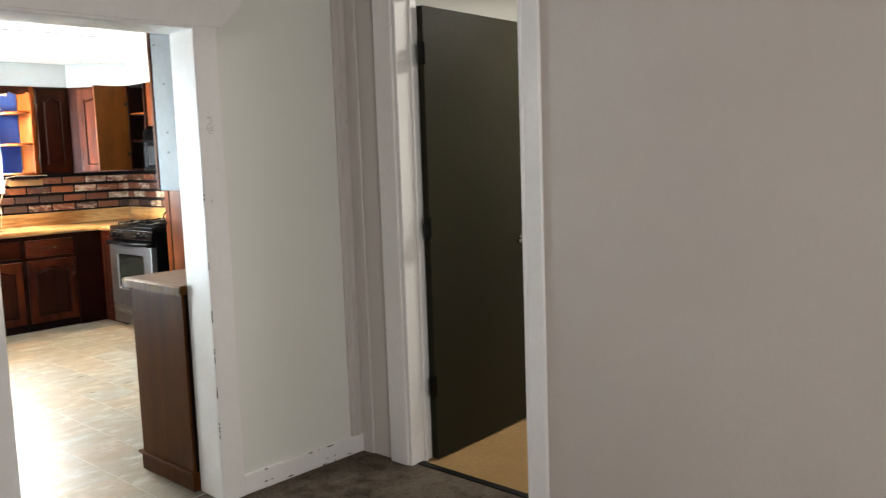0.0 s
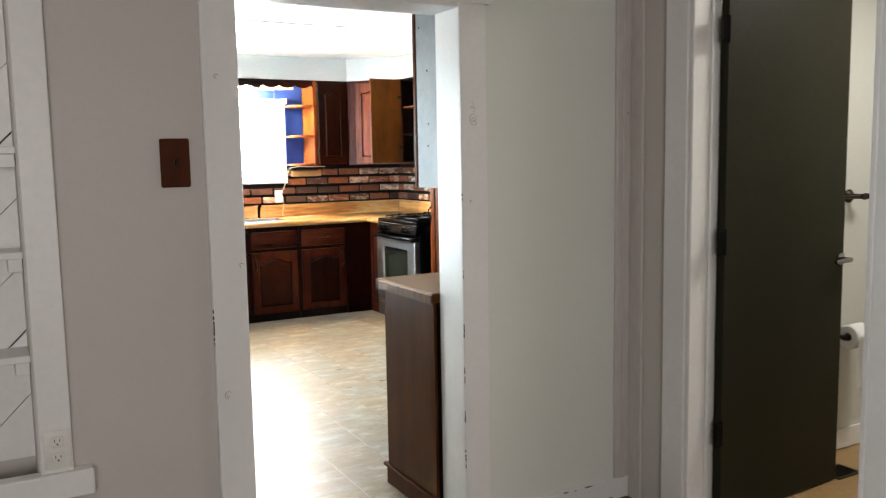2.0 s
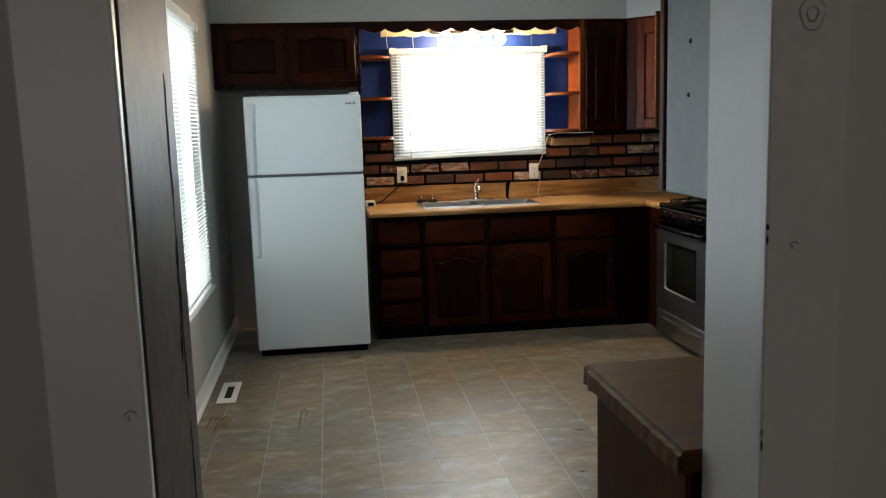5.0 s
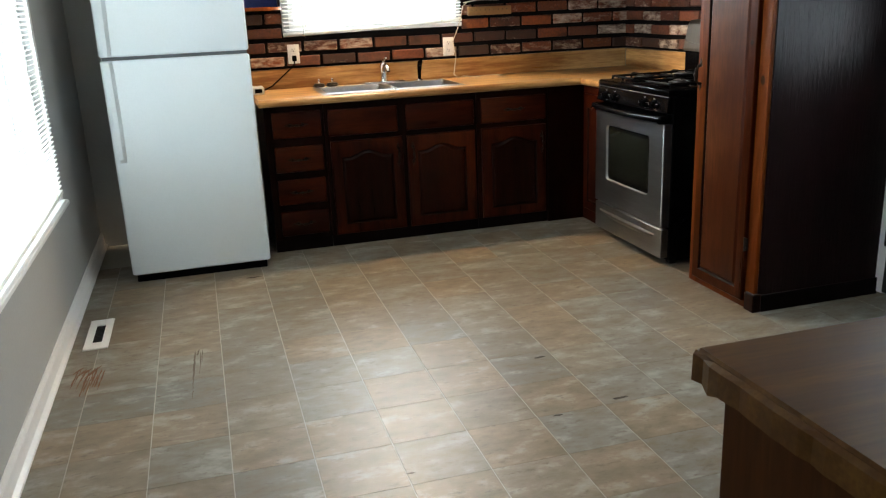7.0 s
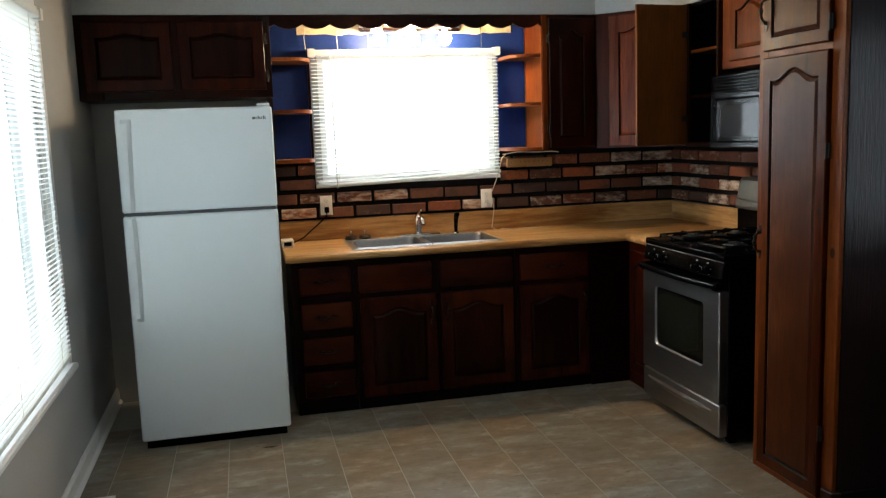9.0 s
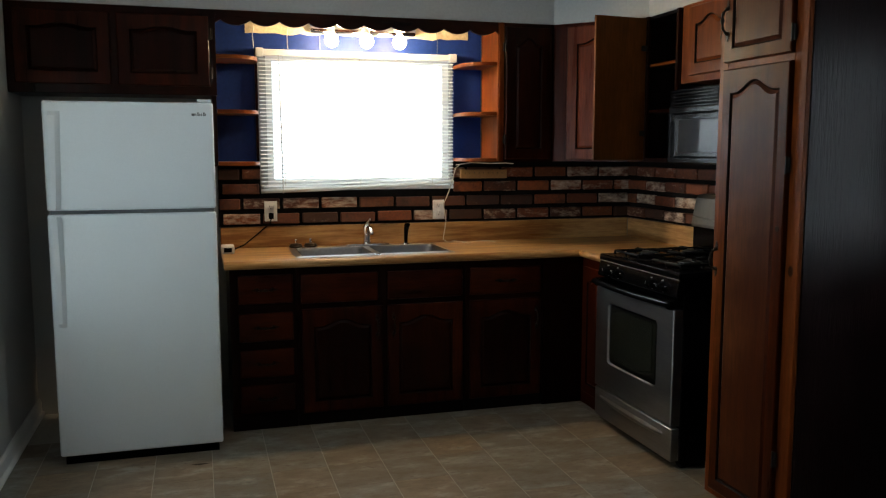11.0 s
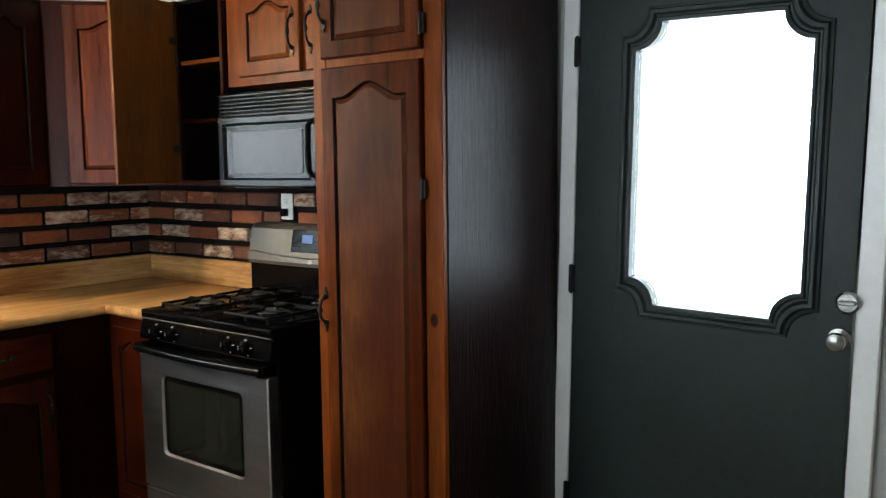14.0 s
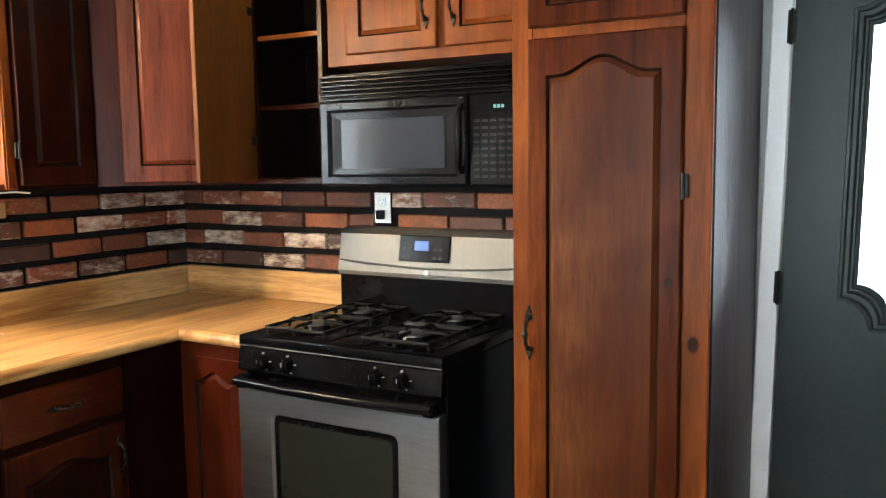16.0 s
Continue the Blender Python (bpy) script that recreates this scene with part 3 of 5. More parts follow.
def blind(x0, x1, z0, z1, label, sag=0.0, wand=None, tilt=0.0):
    """A venetian blind facing -y with its slats half open, its head rail, bottom rail and cords."""
    b = empty("venetian_blind", label, "blind")
    box("head_rail", (x0, -0.03, z1 - 0.035), (x1, 0.012, z1), M_SLAT, b, 0.003)
    for xb in (x0 - 0.012, x1 - 0.03):
        box("bracket", (xb, -0.036, z1 - 0.042), (xb + 0.042, 0.014, z1 + 0.006), M_WPLAST, b, 0.002)
    bm = bmesh.new()
    n = int((z1 - z0 - 0.05) / 0.021)
    c, s = math.cos(radians(tilt)) * 0.0125, math.sin(radians(tilt)) * 0.0125
    segs = 6
    for k in range(n):
        z = z1 - 0.055 - k * (z1 - z0 - 0.075) / (n - 1)
        u = k / (n - 1)
        rows = []
        for j in range(segs + 1):
            t = j / segs
            x = x0 + 0.004 + t * (x1 - x0 - 0.008)
            dz = sag * u ** 3 * (t - 0.5) * 2 - abs(sag) * 0.3 * u ** 3 * math.sin(math.pi * t)
            rows.append([bm.verts.new((x, -0.010 + dy, z + dz + ddz)) for dy, ddz in ((-c, s), (0, 0.0025), (c, -s))])
        for a, d in zip(rows, rows[1:]):
            for q in range(2):
                bm.faces.new((a[q], a[q + 1], d[q + 1], d[q]))
    slats = put("slats", bm, M_SLAT, b)
    tagged(slats, "thin curved white vinyl slats", kind="stuff")
    bm = bmesh.new()
    pts = [(x0 + t * (x1 - x0), -0.010, z0 + 0.01 + sag * (t - 0.5) * 2 - abs(sag) * 0.3 * math.sin(math.pi * t)) for t in [k / 10 for k in range(11)]]
    add_tube(bm, pts, 0.011, 8)
    put("bottom_rail", bm, M_SLAT, b, smooth=True)
    for t in (0.12, 0.5, 0.88):
        x = x0 + t * (x1 - x0)
        tube("ladder_cord", [(x, -0.026, z1 - 0.04), (x, -0.026, z0 + 0.02)], 0.0012, M_CORD, b, 5)
    if wand:
        tube("wand", [(x0 + wand[0], -0.034, z1 - 0.03), (x0 + wand[0] + 0.01, -0.036, wand[1])], 0.004, M_WPLAST, b)
    return b


window("window_1", 1.15, 2.25, 1.25, 2.01, "white framed kitchen window above the sink", False)
bpy.data.objects["window_1"].matrix_basis = pose(0, YS, 0)
place(blind(1.105, 2.262, 1.235, 2.025, "white venetian blind glowing with daylight over the sink window", 0.022, (0.115, 1.21), -15), 0, 5.965)
window("window_2", 0, 1.75, 0.56, 2.06, "wide white framed window in the side wall", False)
bpy.data.objects["window_2"].matrix_basis = pose(XL, 3.03, 0, 0, 0, 90)
place(blind(-0.01, 1.71, 0.585, 2.075, "white venetian blind glowing with daylight over the side window", 0.012, (0.05, 1.21), 18), XL + 0.012, 3.03, 0, 90)
boxes("trim_window_west", [((XL, 2.99, 0.50), (XL + 0.012, 3.03, 2.10)), ((XL, 4.78, 0.50), (XL + 0.012, 4.83, 2.10)), ((XL, 3.03, 2.085), (XL + 0.012, 4.78, 2.12))], M_TRIM)
tagged(bpy.data.objects["trim_window_west"], "white window casing", "trim", kind="structure")
box("sill_window_west", (XL, 2.98, 0.525), (XL + 0.035, 4.85, 0.552), M_TRIM, None, 0.006)
tagged(bpy.data.objects["sill_window_west"], "white painted window sill", "trim", kind="structure")

# unseen living room window, added behind the walker to light the hall
window("window_3", -2.0, -0.4, 0.9, 2.1, "white framed living room window, unseen and added")
bpy.data.objects["window_3"].matrix_basis = pose(-2.4, -4.6, 0, 0, 0, 180)


# ---- back door ----
def notched(y0, y1, z0, z1, r, n=8):
    """A rectangle whose corners are cut by inward quarter circles."""
    pts = []
    for cx, cz, a0 in ((y0, z0, 90), (y1, z0, 180), (y1, z1, 270), (y0, z1, 0)):
        for k in range(n + 1):
            a = radians(a0 - 90 * k / n)
            pts.append((cx + r * math.cos(a), cz + r * math.sin(a)))
    return pts


def back_door():
    d = empty("exterior_door", "dark charcoal green painted back door with a notched glass light", "door")
    w, h = 0.885, 2.04
    gx0, gx1, gz0, gz1 = 0.208, 0.744, 0.993, 1.893
    hole = notched(gx0, gx1, gz0, gz1, 0.085)
    m = len(hole)
    bm = bmesh.new()
    per = 9
    corner = [(0, 0), (w, 0), (w, h), (0, h)]
    faces = []
    for yv in (0.0, 0.042):
        o = [bm.verts.new((x, yv, z)) for x, z in corner]
        i = [bm.verts.new((x, yv, z)) for x, z in hole]
        for c in range(4):
            for k in range(per - 1):
                bm.faces.new((o[c], i[c * per + k], i[c * per + k + 1]))
            bm.faces.new((o[c], i[c * per + per - 1], i[((c + 1) * per) % m], o[(c + 1) % 4]))
        faces.append((o, i))
    for ring in range(2):
        a, b = faces[0][ring], faces[1][ring]
        for k in range(len(a)):
            bm.faces.new((a[k], a[(k + 1) % len(a)], b[(k + 1) % len(a)], b[k]))
    put("leaf", bm, M_DGREEN, d)
    # moulding: three stepped rings round the light
    bm = bmesh.new()
    prof = [(0.0, 0.0), (0.0, -0.012), (0.010, -0.016), (0.014, -0.009), (0.020, -0.009), (0.026, -0.022), (0.036, -0.022), (0.042, -0.010), (0.050, -0.008), (0.052, 0.0)]
    rings = []
    for off, dy in prof:
        pts = notched(gx0 - off, gx1 + off, gz0 - off, gz1 + off, 0.085)
        rings.append([bm.verts.new((x, dy, z)) for x, z in pts])
    for a, b in zip(rings, rings[1:]):
        for k in range(m):
            bm.faces.new((a[k], a[(k + 1) % m], b[(k + 1) % m], b[k]))
    put("moulding", bm, M_DGREEN, d, smooth=True)
    bm = bmesh.new()
    add_prism(bm, hole, 0.018, 0.022)
    g = put("pane", bm, M_GLASS, d)
    g.visible_shadow = False
    # lock and knob
    bm = bmesh.new()
    add_tube(bm, [(0.872, 0, 1.066), (0.872, -0.012, 1.066), (0.872, -0.018, 1.066)], [0.033, 0.033, 0.026], 20)
    add_box(bm, (0.85, -0.032, 1.060), (0.894, -0.016, 1.072), 0.003)
    tagged(put("deadbolt", bm, M_SATIN, d, smooth=True), "round satin steel deadbolt with a thumb turn")
    bm = bmesh.new()
    add_tube(bm, [(0.855, 0, 0.958), (0.855, -0.01, 0.958), (0.855, -0.014, 0.958), (0.855, -0.03, 0.958), (0.855, -0.036, 0.958), (0.855, -0.05, 0.958), (0.855, -0.062, 0.958), (0.855, -0.066, 0.958)],
             [0.033, 0.032, 0.015, 0.014, 0.022, 0.027, 0.024, 0.012], 20)
    tagged(put("door_knob", bm, M_SATIN, d, smooth=True), "round satin steel door knob")
    for z in (0.27, 1.05, 1.82):
        hinge(-0.006, z, d, 0.0, 0.095, M_IRON)
    return d


# the old door frame has sunk out of plumb
LEAN = Matrix.Translation((0, 3.0, 1.15)) @ Matrix.Rotation(radians(1.3), 4, "X") @ Matrix.Translation((0, -3.0, -1.15))
door = back_door()
door.matrix_basis = LEAN @ pose(3.462, 3.472, 0.012, 0, 0, -90)
for side, lo, hi in (("left", (3.466, 3.478, 0.002), (XR, 3.535, 2.055)), ("right", (3.466, 2.515, 0.012), (XR, 2.580, 2.055)), ("head", (3.464, 2.50, 2.055), (XR, 3.54, 2.13))):
    t = trim("trim_door_" + side, lo, hi)
    t.matrix_basis = LEAN @ Matrix.Translation(t.location)


# ---- bathroom door ----
def bath_door():
    d = empty("bathroom_door", "olive grey painted flush door standing open", "door")
    box("leaf", (0, 0, 0), (0.772, 0.036, 2.112), M_OLIVE, d, 0.002)
    for z in (0.36, 1.11, 1.90):
        hinge(-0.008, z, d, -0.002, 0.09, M_BLACK)
        box("hinge_leaf", (-0.048, -0.012, z - 0.047), (-0.004, -0.0055, z + 0.047), M_BLACK, d, 0.004)
    bm = bmesh.new()
    add_tube(bm, [(0.745, 0, 0.985), (0.745, -0.008, 0.985), (0.745, -0.012, 0.985), (0.745, -0.045, 0.985)], [0.028, 0.027, 0.011, 0.011], 16)
    add_tube(bm, [(0.752, -0.045, 0.985), (0.70, -0.05, 0.985), (0.645, -0.048, 0.983)], [0.011, 0.010, 0.008], 10)
    add_tube(bm, [(0.745, 0.036, 0.985), (0.745, 0.08, 0.985)], [0.026, 0.011], 12)
    tagged(put("lever", bm, M_SATIN, d, smooth=True), "brushed steel lever handle")
    return d


place(bath_door(), 2.115, 0.386, 0.006, 3.2)
# towel bar and paper roll on the bathroom wall
t = empty("towel_bar", "dark bronze towel bar on the white bathroom wall", "towel bar", at=(3.25, 0.68, 1.237))
tube("bar", [(2.85, 0.61, 1.237), (3.30, 0.61, 1.237)], 0.008, M_BRONZE, t)
bm = bmesh.new()
add_tube(bm, [(3.262, 0.68, 1.237), (3.262, 0.672, 1.237), (3.262, 0.664, 1.237), (3.262, 0.655, 1.237), (3.262, 0.61, 1.237), (3.262, 0.594, 1.237)], [0.032, 0.032, 0.024, 0.013, 0.012, 0.017], 16)
add_tube(bm, [(3.288, 0.61, 1.237), (3.302, 0.61, 1.237), (3.308, 0.61, 1.237)], [0.010, 0.014, 0.008], 12)
put("post", bm, M_BRONZE, t, smooth=True)
t = empty("toilet_paper_holder", "half-used white paper roll on a dark holder", "paper roll", at=(3.235, 0.68, 0.578))
bm = bmesh.new()
rings = []
for x, r in ((3.180, 0.020), (3.180, 0.052), (3.186, 0.058), (3.288, 0.058), (3.294, 0.052), (3.294, 0.020), (3.180, 0.020)):
    rings.append([bm.verts.new((x, 0.60 + r * math.cos(a), 0.578 + r * math.sin(a))) for a in (2 * math.pi * k / 28 for k in range(28))])
for a, b in zip(rings, rings[1:]):
    for k in range(28):
        bm.faces.new((a[k], a[(k + 1) % 28], b[(k + 1) % 28], b[k]))
put("roll", bm, M_PAPER, t, smooth=True)
tube("spindle", [(3.155, 0.60, 0.578), (3.315, 0.60, 0.578)], 0.014, M_BRONZE, t, 12)
bm = bmesh.new()
rows = []
for k in range(9):
    u = k / 8
    rows.append([bm.verts.new((x, 0.5415 + 0.006 * math.sin(2.6 * u) + dy, 0.588 - 0.245 * u)) for x, dy in ((3.183, 0), (3.237, -0.003), (3.291, 0))] )
for a, b in zip(rows, rows[1:]):
    for k in range(2):
        bm.faces.new((a[k], a[k + 1], b[k + 1], b[k]))
bmesh.ops.solidify(bm, geom=bm.faces[:], thickness=0.0012)
put("sheet", bm, M_PAPER, t, smooth=True)
for x in (3.160, 3.312):
    bm = bmesh.new()
    add_tube(bm, [(x, 0.68, 0.578), (x, 0.672, 0.578), (x, 0.666, 0.578), (x, 0.59, 0.578)], [0.022, 0.022, 0.011, 0.010], 12)
    put("arm", bm, M_BRONZE, t, smooth=True)


v = empty("floor_register", "small brown metal floor register behind the bathroom door", "vent", at=(2.98, 0.47, 0.0))
boxes("frame", [((2.90, 0.42, -0.001), (3.06, 0.435, 0.005)), ((2.90, 0.525, -0.001), (3.06, 0.54, 0.005)), ((2.90, 0.435, -0.001), (2.915, 0.525, 0.005)), ((3.045, 0.435, -0.001), (3.06, 0.525, 0.005))], M_BRONZE, v, 0.001)
boxes("louvre", [((2.918 + k * 0.0127, 0.436, -0.001), (2.923 + k * 0.0127, 0.524, 0.003)) for k in range(10)], M_BRONZE, v)
# Dark plate stands in for the unlit duct under the louvres.
box("duct", (2.915, 0.435, -0.0015), (3.045, 0.525, -0.0005), M_SLOT, v, 0.0)


# ---- shelf niche, switch and socket of the living room ----
def socket(name, label, x, z, parent_at, rz, plug=False):
    s = empty(name, label, "outlet")
    box("plate", (-0.036, -0.006, -0.058), (0.036, 0, 0.058), M_WPLAST, s, 0.002, 2)
    for dz in (-0.024, 0.024):
        box("receptacle", (-0.017, -0.009, dz - 0.015), (0.017, -0.005, dz + 0.015), M_WPLAST, s, 0.004, 2)
        boxes("slots", [((-0.008, -0.0095, dz), (-0.006, -0.0085, dz + 0.009)), ((0.006, -0.0095, dz), (0.008, -0.0085, dz + 0.009)), ((-0.0025, -0.0095, dz - 0.009), (0.0025, -0.0085, dz - 0.004))], M_SLOT, s)
    if plug:
        box("plug", (-0.014, -0.035, -0.043), (0.014, -0.008, -0.008), M_BLACK, s, 0.004, 2)
    return place(s, *parent_at, rz)


boxes("shelf_post", [((-0.246, 0.755, 0.56), (-0.158, WY0, 2.2))], M_TRIM, None, 0.003)
tagged(bpy.data.objects["shelf_post"], "white painted board beside the built-in shelves", "trim", kind="structure")
boxes("shelf_ledge", [((-1.25, 0.735, 0.483), (-0.105, WY0, 0.56))], M_TRIM, None, 0.004)
tagged(bpy.data.objects["shelf_ledge"], "white painted ledge under the built-in shelves", "trim", kind="structure")
niche = tagged(new("wall_niche"), "niche lined with white diagonal boards", "niche", kind="structure")
for k in range(15):
    # boards at 45 degrees across the niche's back, clipped to it
    c0 = -0.55 + k * 0.14
    pts = []
    X0, X1, Z0, Z1 = -1.15, -0.25, 0.565, 2.095

    def clip(poly, f):
        out = []
        for i in range(len(poly)):
            a, b = poly[i], poly[(i + 1) % len(poly)]
            fa, fb = f(a), f(b)
            if fa >= 0:
                out.append(a)
            if fa * fb < 0:
                u = fa / (fa - fb)
                out.append((a[0] + u * (b[0] - a[0]), a[1] + u * (b[1] - a[1])))
        return out

    poly = [(X0, Z0), (X1, Z0), (X1, Z1), (X0, Z1)]
    lo_c, hi_c = 0.55 + c0, 0.55 + c0 + (0.1375, 0.135, 0.138)[k % 3]
    s2 = 0.7071
    poly = clip(poly, lambda p: s2 * ((p[1] - Z0) - (p[0] - X1)) - lo_c)
    poly = clip(poly, lambda p: hi_c - s2 * ((p[1] - Z0) - (p[0] - X1))) if len(poly) > 2 else poly
    if len(poly) > 2:
        bm = bmesh.new()
        add_prism(bm, poly, 0.935, 0.950)
        put("board", bm, M_TRIM, niche)
# Dark sheet added behind the boards so their gaps look shaded.
box("backing", (-1.149, 0.9475, 0.566), (-0.251, 0.9494, 2.094), M_SLOT, niche, 0.0)
for z in (0.855, 1.155, 1.452):
    s = empty("wall_shelf", "white painted shelf board in the niche", "shelf", "niche shelves", at=(-0.7, 0.86, z))
    box("board", (-1.15, 0.785, z + 0.034), (-0.25, 0.934, z + 0.054), M_TRIM, s, 0.002)
    box("cleat", (-0.29, 0.80, z - 0.005), (-0.252, 0.934, z + 0.034), M_TRIM, s, 0.002)
socket("wall_outlet", "white double socket on the shelf post", 0, 0, (-0.198, 0.755, 0.63), 0)
s = empty("light_switch", "reddish wooden light switch plate on the grey wall", "switch", at=(0.182, WY0, 1.452))
box("plate", (0.139, 0.776, 1.378), (0.226, WY0, 1.526), M_SWITCH, s, 0.004)
box("toggle", (0.178, 0.762, 1.442), (0.188, 0.777, 1.464), M_BRONZE, s, 0.002)


# ---- refrigerator ----
def refrigerator():
    f = empty("refrigerator", "white top-freezer refrigerator with long white handles", "refrigerator")
    box("body", (0.012, 0.07, 0.03), (0.718, 0.74, 1.678), M_FRIDGE, f, 0.006)
    box("freezer_door", (0, 0, 1.186), (0.73, 0.062, 1.675), M_FRIDGE, f, 0.012, 3)
    box("door", (0, 0, 0.045), (0.73, 0.062, 1.168), M_FRIDGE, f, 0.012, 3)
    box("gasket", (0.01, 0.03, 0.05), (0.72, 0.072, 1.67), M_GASKET, f, 0.001)
    for z0, z1 in ((1.192, 1.63), (0.655, 1.162)):
        bm = bmesh.new()
        vs = []
        for z, d, wd in ((z0, 0.034, 0.030), (z0 + 0.04, 0.036, 0.034), ((z0 + z1) / 2, 0.030, 0.040), (z1 - 0.02, 0.022, 0.046), (z1, 0.004, 0.046)) if z0 > 1 else ((z0, 0.004, 0.030), (z0 + 0.02, 0.022, 0.032), ((z0 + z1) / 2, 0.030, 0.036), (z1 - 0.04, 0.036, 0.034), (z1, 0.034, 0.030)):
            vs.append([bm.verts.new(p) for p in ((0.028, 0, z), (0.026, -d, z), (0.022 + wd * 0.7, -d * 0.92, z), (0.028 + wd, 0, z))])
        for a, b in zip(vs, vs[1:]):
            for k in range(4):
                bm.faces.new((a[k], a[(k + 1) % 4], b[(k + 1) % 4], b[k]))
        bm.faces.new(vs[0])
        bm.faces.new(vs[-1][::-1])
        put("handle", bm, M_FRIDGE, f, smooth=True)
    box("hinge_cover", (0.66, 0.005, 1.676), (0.72, 0.07, 1.690), M_FRIDGE, f, 0.004, 2)
    bm = bmesh.new()
    for k, wd in enumerate((0.012, 0.006, 0.004, 0.006, 0.005, 0.004, 0.007, 0.004)):
        x = 0.634 + k * 0.0085
        add_box(bm, (x, -0.001, 1.614), (x + wd, 0.001, 1.625 if k not in (3, 6) else 1.630))
    tagged(put("nameplate", bm, M_GASKET, f), "small grey nameplate bars")
    boxes("grille", [((0.02, 0.03, 0.0), (0.71, 0.05, 0.045))] + [((0.03 + k * 0.11, 0.024, 0.012), (0.12 + k * 0.11, 0.03, 0.018)) for k in range(6)], M_BLACK, f)
    return f


place(refrigerator(), 0.108, 5.122, 0.0)


# ---- base cabinets, counter and sink ----
FY = 5.385


def base_unit(x0, x1, label, fronts):
    c = empty("base_cabinet", label, "cabinet", "kitchen base cabinets", at=(x0, FY, 0))
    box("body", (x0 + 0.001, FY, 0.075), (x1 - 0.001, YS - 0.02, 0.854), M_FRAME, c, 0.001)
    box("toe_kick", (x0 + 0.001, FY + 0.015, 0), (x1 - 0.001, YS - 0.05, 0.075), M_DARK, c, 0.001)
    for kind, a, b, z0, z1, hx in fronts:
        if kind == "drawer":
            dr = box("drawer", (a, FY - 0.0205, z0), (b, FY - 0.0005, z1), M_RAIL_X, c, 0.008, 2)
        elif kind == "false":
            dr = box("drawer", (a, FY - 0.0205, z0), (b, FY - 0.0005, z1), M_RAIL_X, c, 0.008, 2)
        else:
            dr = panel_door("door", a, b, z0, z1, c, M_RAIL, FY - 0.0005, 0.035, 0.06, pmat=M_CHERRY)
        if hx is not None:
            if kind == "drawer":
                pull(hx, (z0 + z1) / 2, c, FY - 0.021, 0.075, True)
            else:
                pull(hx, z1 - 0.11, c, FY - 0.021, 0.085)
    return c


base_unit(0.895, 1.232, "dark cherry drawer unit with four drawers", [("drawer", 0.936, 1.213, a, b, 1.07) for a, b in ((0.672, 0.822), (0.476, 0.624), (0.286, 0.433), (0.10, 0.246))])
base_unit(1.232, 2.155, "dark cherry sink cabinet with two arched doors", [("false", 1.253, 1.663, 0.663, 0.815, None), ("false", 1.714, 2.135, 0.663, 0.815, None),
                                                                         ("door", 1.258, 1.686, 0.075, 0.632, 1.655), ("door", 1.714, 2.137, 0.075, 0.632, 1.745)])
base_unit(2.155, 2.62, "dark cherry base cabinet with a drawer and an arched door", [("drawer", 2.18, 2.60, 0.663, 0.815, 2.39), ("door", 2.18, 2.60, 0.075, 0.632, 2.57)])
c = empty("corner_base_cabinet", "dark cherry corner base cabinet beside the stove", "cabinet", "kitchen base cabinets", at=(2.9, 5.4, 0))
box("body", (2.622, FY, 0.0), (3.47, YS - 0.02, 0.854), M_FRAME, c, 0.001)
box("return", (2.865, 5.045, 0.0), (3.47, FY - 0.002, 0.854), M_RED, c, 0.001)
d = panel_door("door", 0.02, 0.30, 0.075, 0.80, None, M_RED, 0, 0.03, 0.05)
d.parent = c
d.matrix_basis = pose(2.8635 - 2.9, 5.365 - 5.4 - 0.15, 0.075, 0, 0, -90)


def countertop():
    c = empty("kitchen_counter", "butcher block pattern laminate counter with backsplash", "counter", at=(2.2, 5.6, 0.856))
    z0, z1 = 0.856, 0.898
    sx0, sx1, sy0, sy1 = 1.26, 2.10, 5.425, 5.885
    bm = bmesh.new()
    for lo, hi in (((0.872, 5.352, z0), (sx0, 5.982, z1)), ((sx1, 5.352, z0), (2.835, 5.982, z1)), ((sx0, 5.352, z0), (sx1, sy0, z1)), ((sx0, sy1, z0), (sx1, 5.982, z1)),
                   ((2.835, 5.042, z0), (3.482, 5.982, z1))):
        add_box(bm, lo, hi)
    put("top", bm, M_COUNTER, c)
    bm = bmesh.new()
    add_tube(bm, [(0.872, 5.353, 0.877), (2.836, 5.353, 0.877)], 0.0205, 10)
    add_tube(bm, [(2.836, 5.352, 0.877), (2.836, 5.042, 0.877)], 0.0205, 10)
    put("front_edge", bm, M_COUNTER, c, smooth=True)
    box("backsplash", (0.872, 5.962, z1), (3.462, 5.984, 1.02), M_COUNTER, c, 0.003)
    b = box("backsplash", (3.462, 5.042, z1), (3.484, 5.962, 1.02), M_COUNTER_Y, c, 0.003)
    return c


countertop()


def sink():
    s = empty("kitchen_sink", "double bowl stainless steel sink set in the counter", "sink", at=(1.68, 5.65, 0.898))
    x0, x1, y0, y1, z = 1.238, 2.112, 5.408, 5.90, 0.906
    bowls = ((1.272, 1.658, 5.437, 5.795), (1.692, 2.08, 5.437, 5.795))
    bm = bmesh.new()
    xs = [x0, bowls[0][0], bowls[0][1], bowls[1][0], bowls[1][1], x1]
    ys = [y0, 5.437, 5.795, y1]
    grid = [[bm.verts.new((x, y, z if 0 < i < 5 and 0 < j < 3 else z - 0.006)) for j, y in enumerate(ys)] for i, x in enumerate(xs)]
    for i in range(5):
        for j in range(3):
            if j == 1 and i in (1, 3):
                continue
            bm.faces.new((grid[i][j], grid[i + 1][j], grid[i + 1][j + 1], grid[i][j + 1]))
    put("rim", bm, M_SINK, s)
    for bx0, bx1, by0, by1 in bowls:
        bm = bmesh.new()
        rings = []
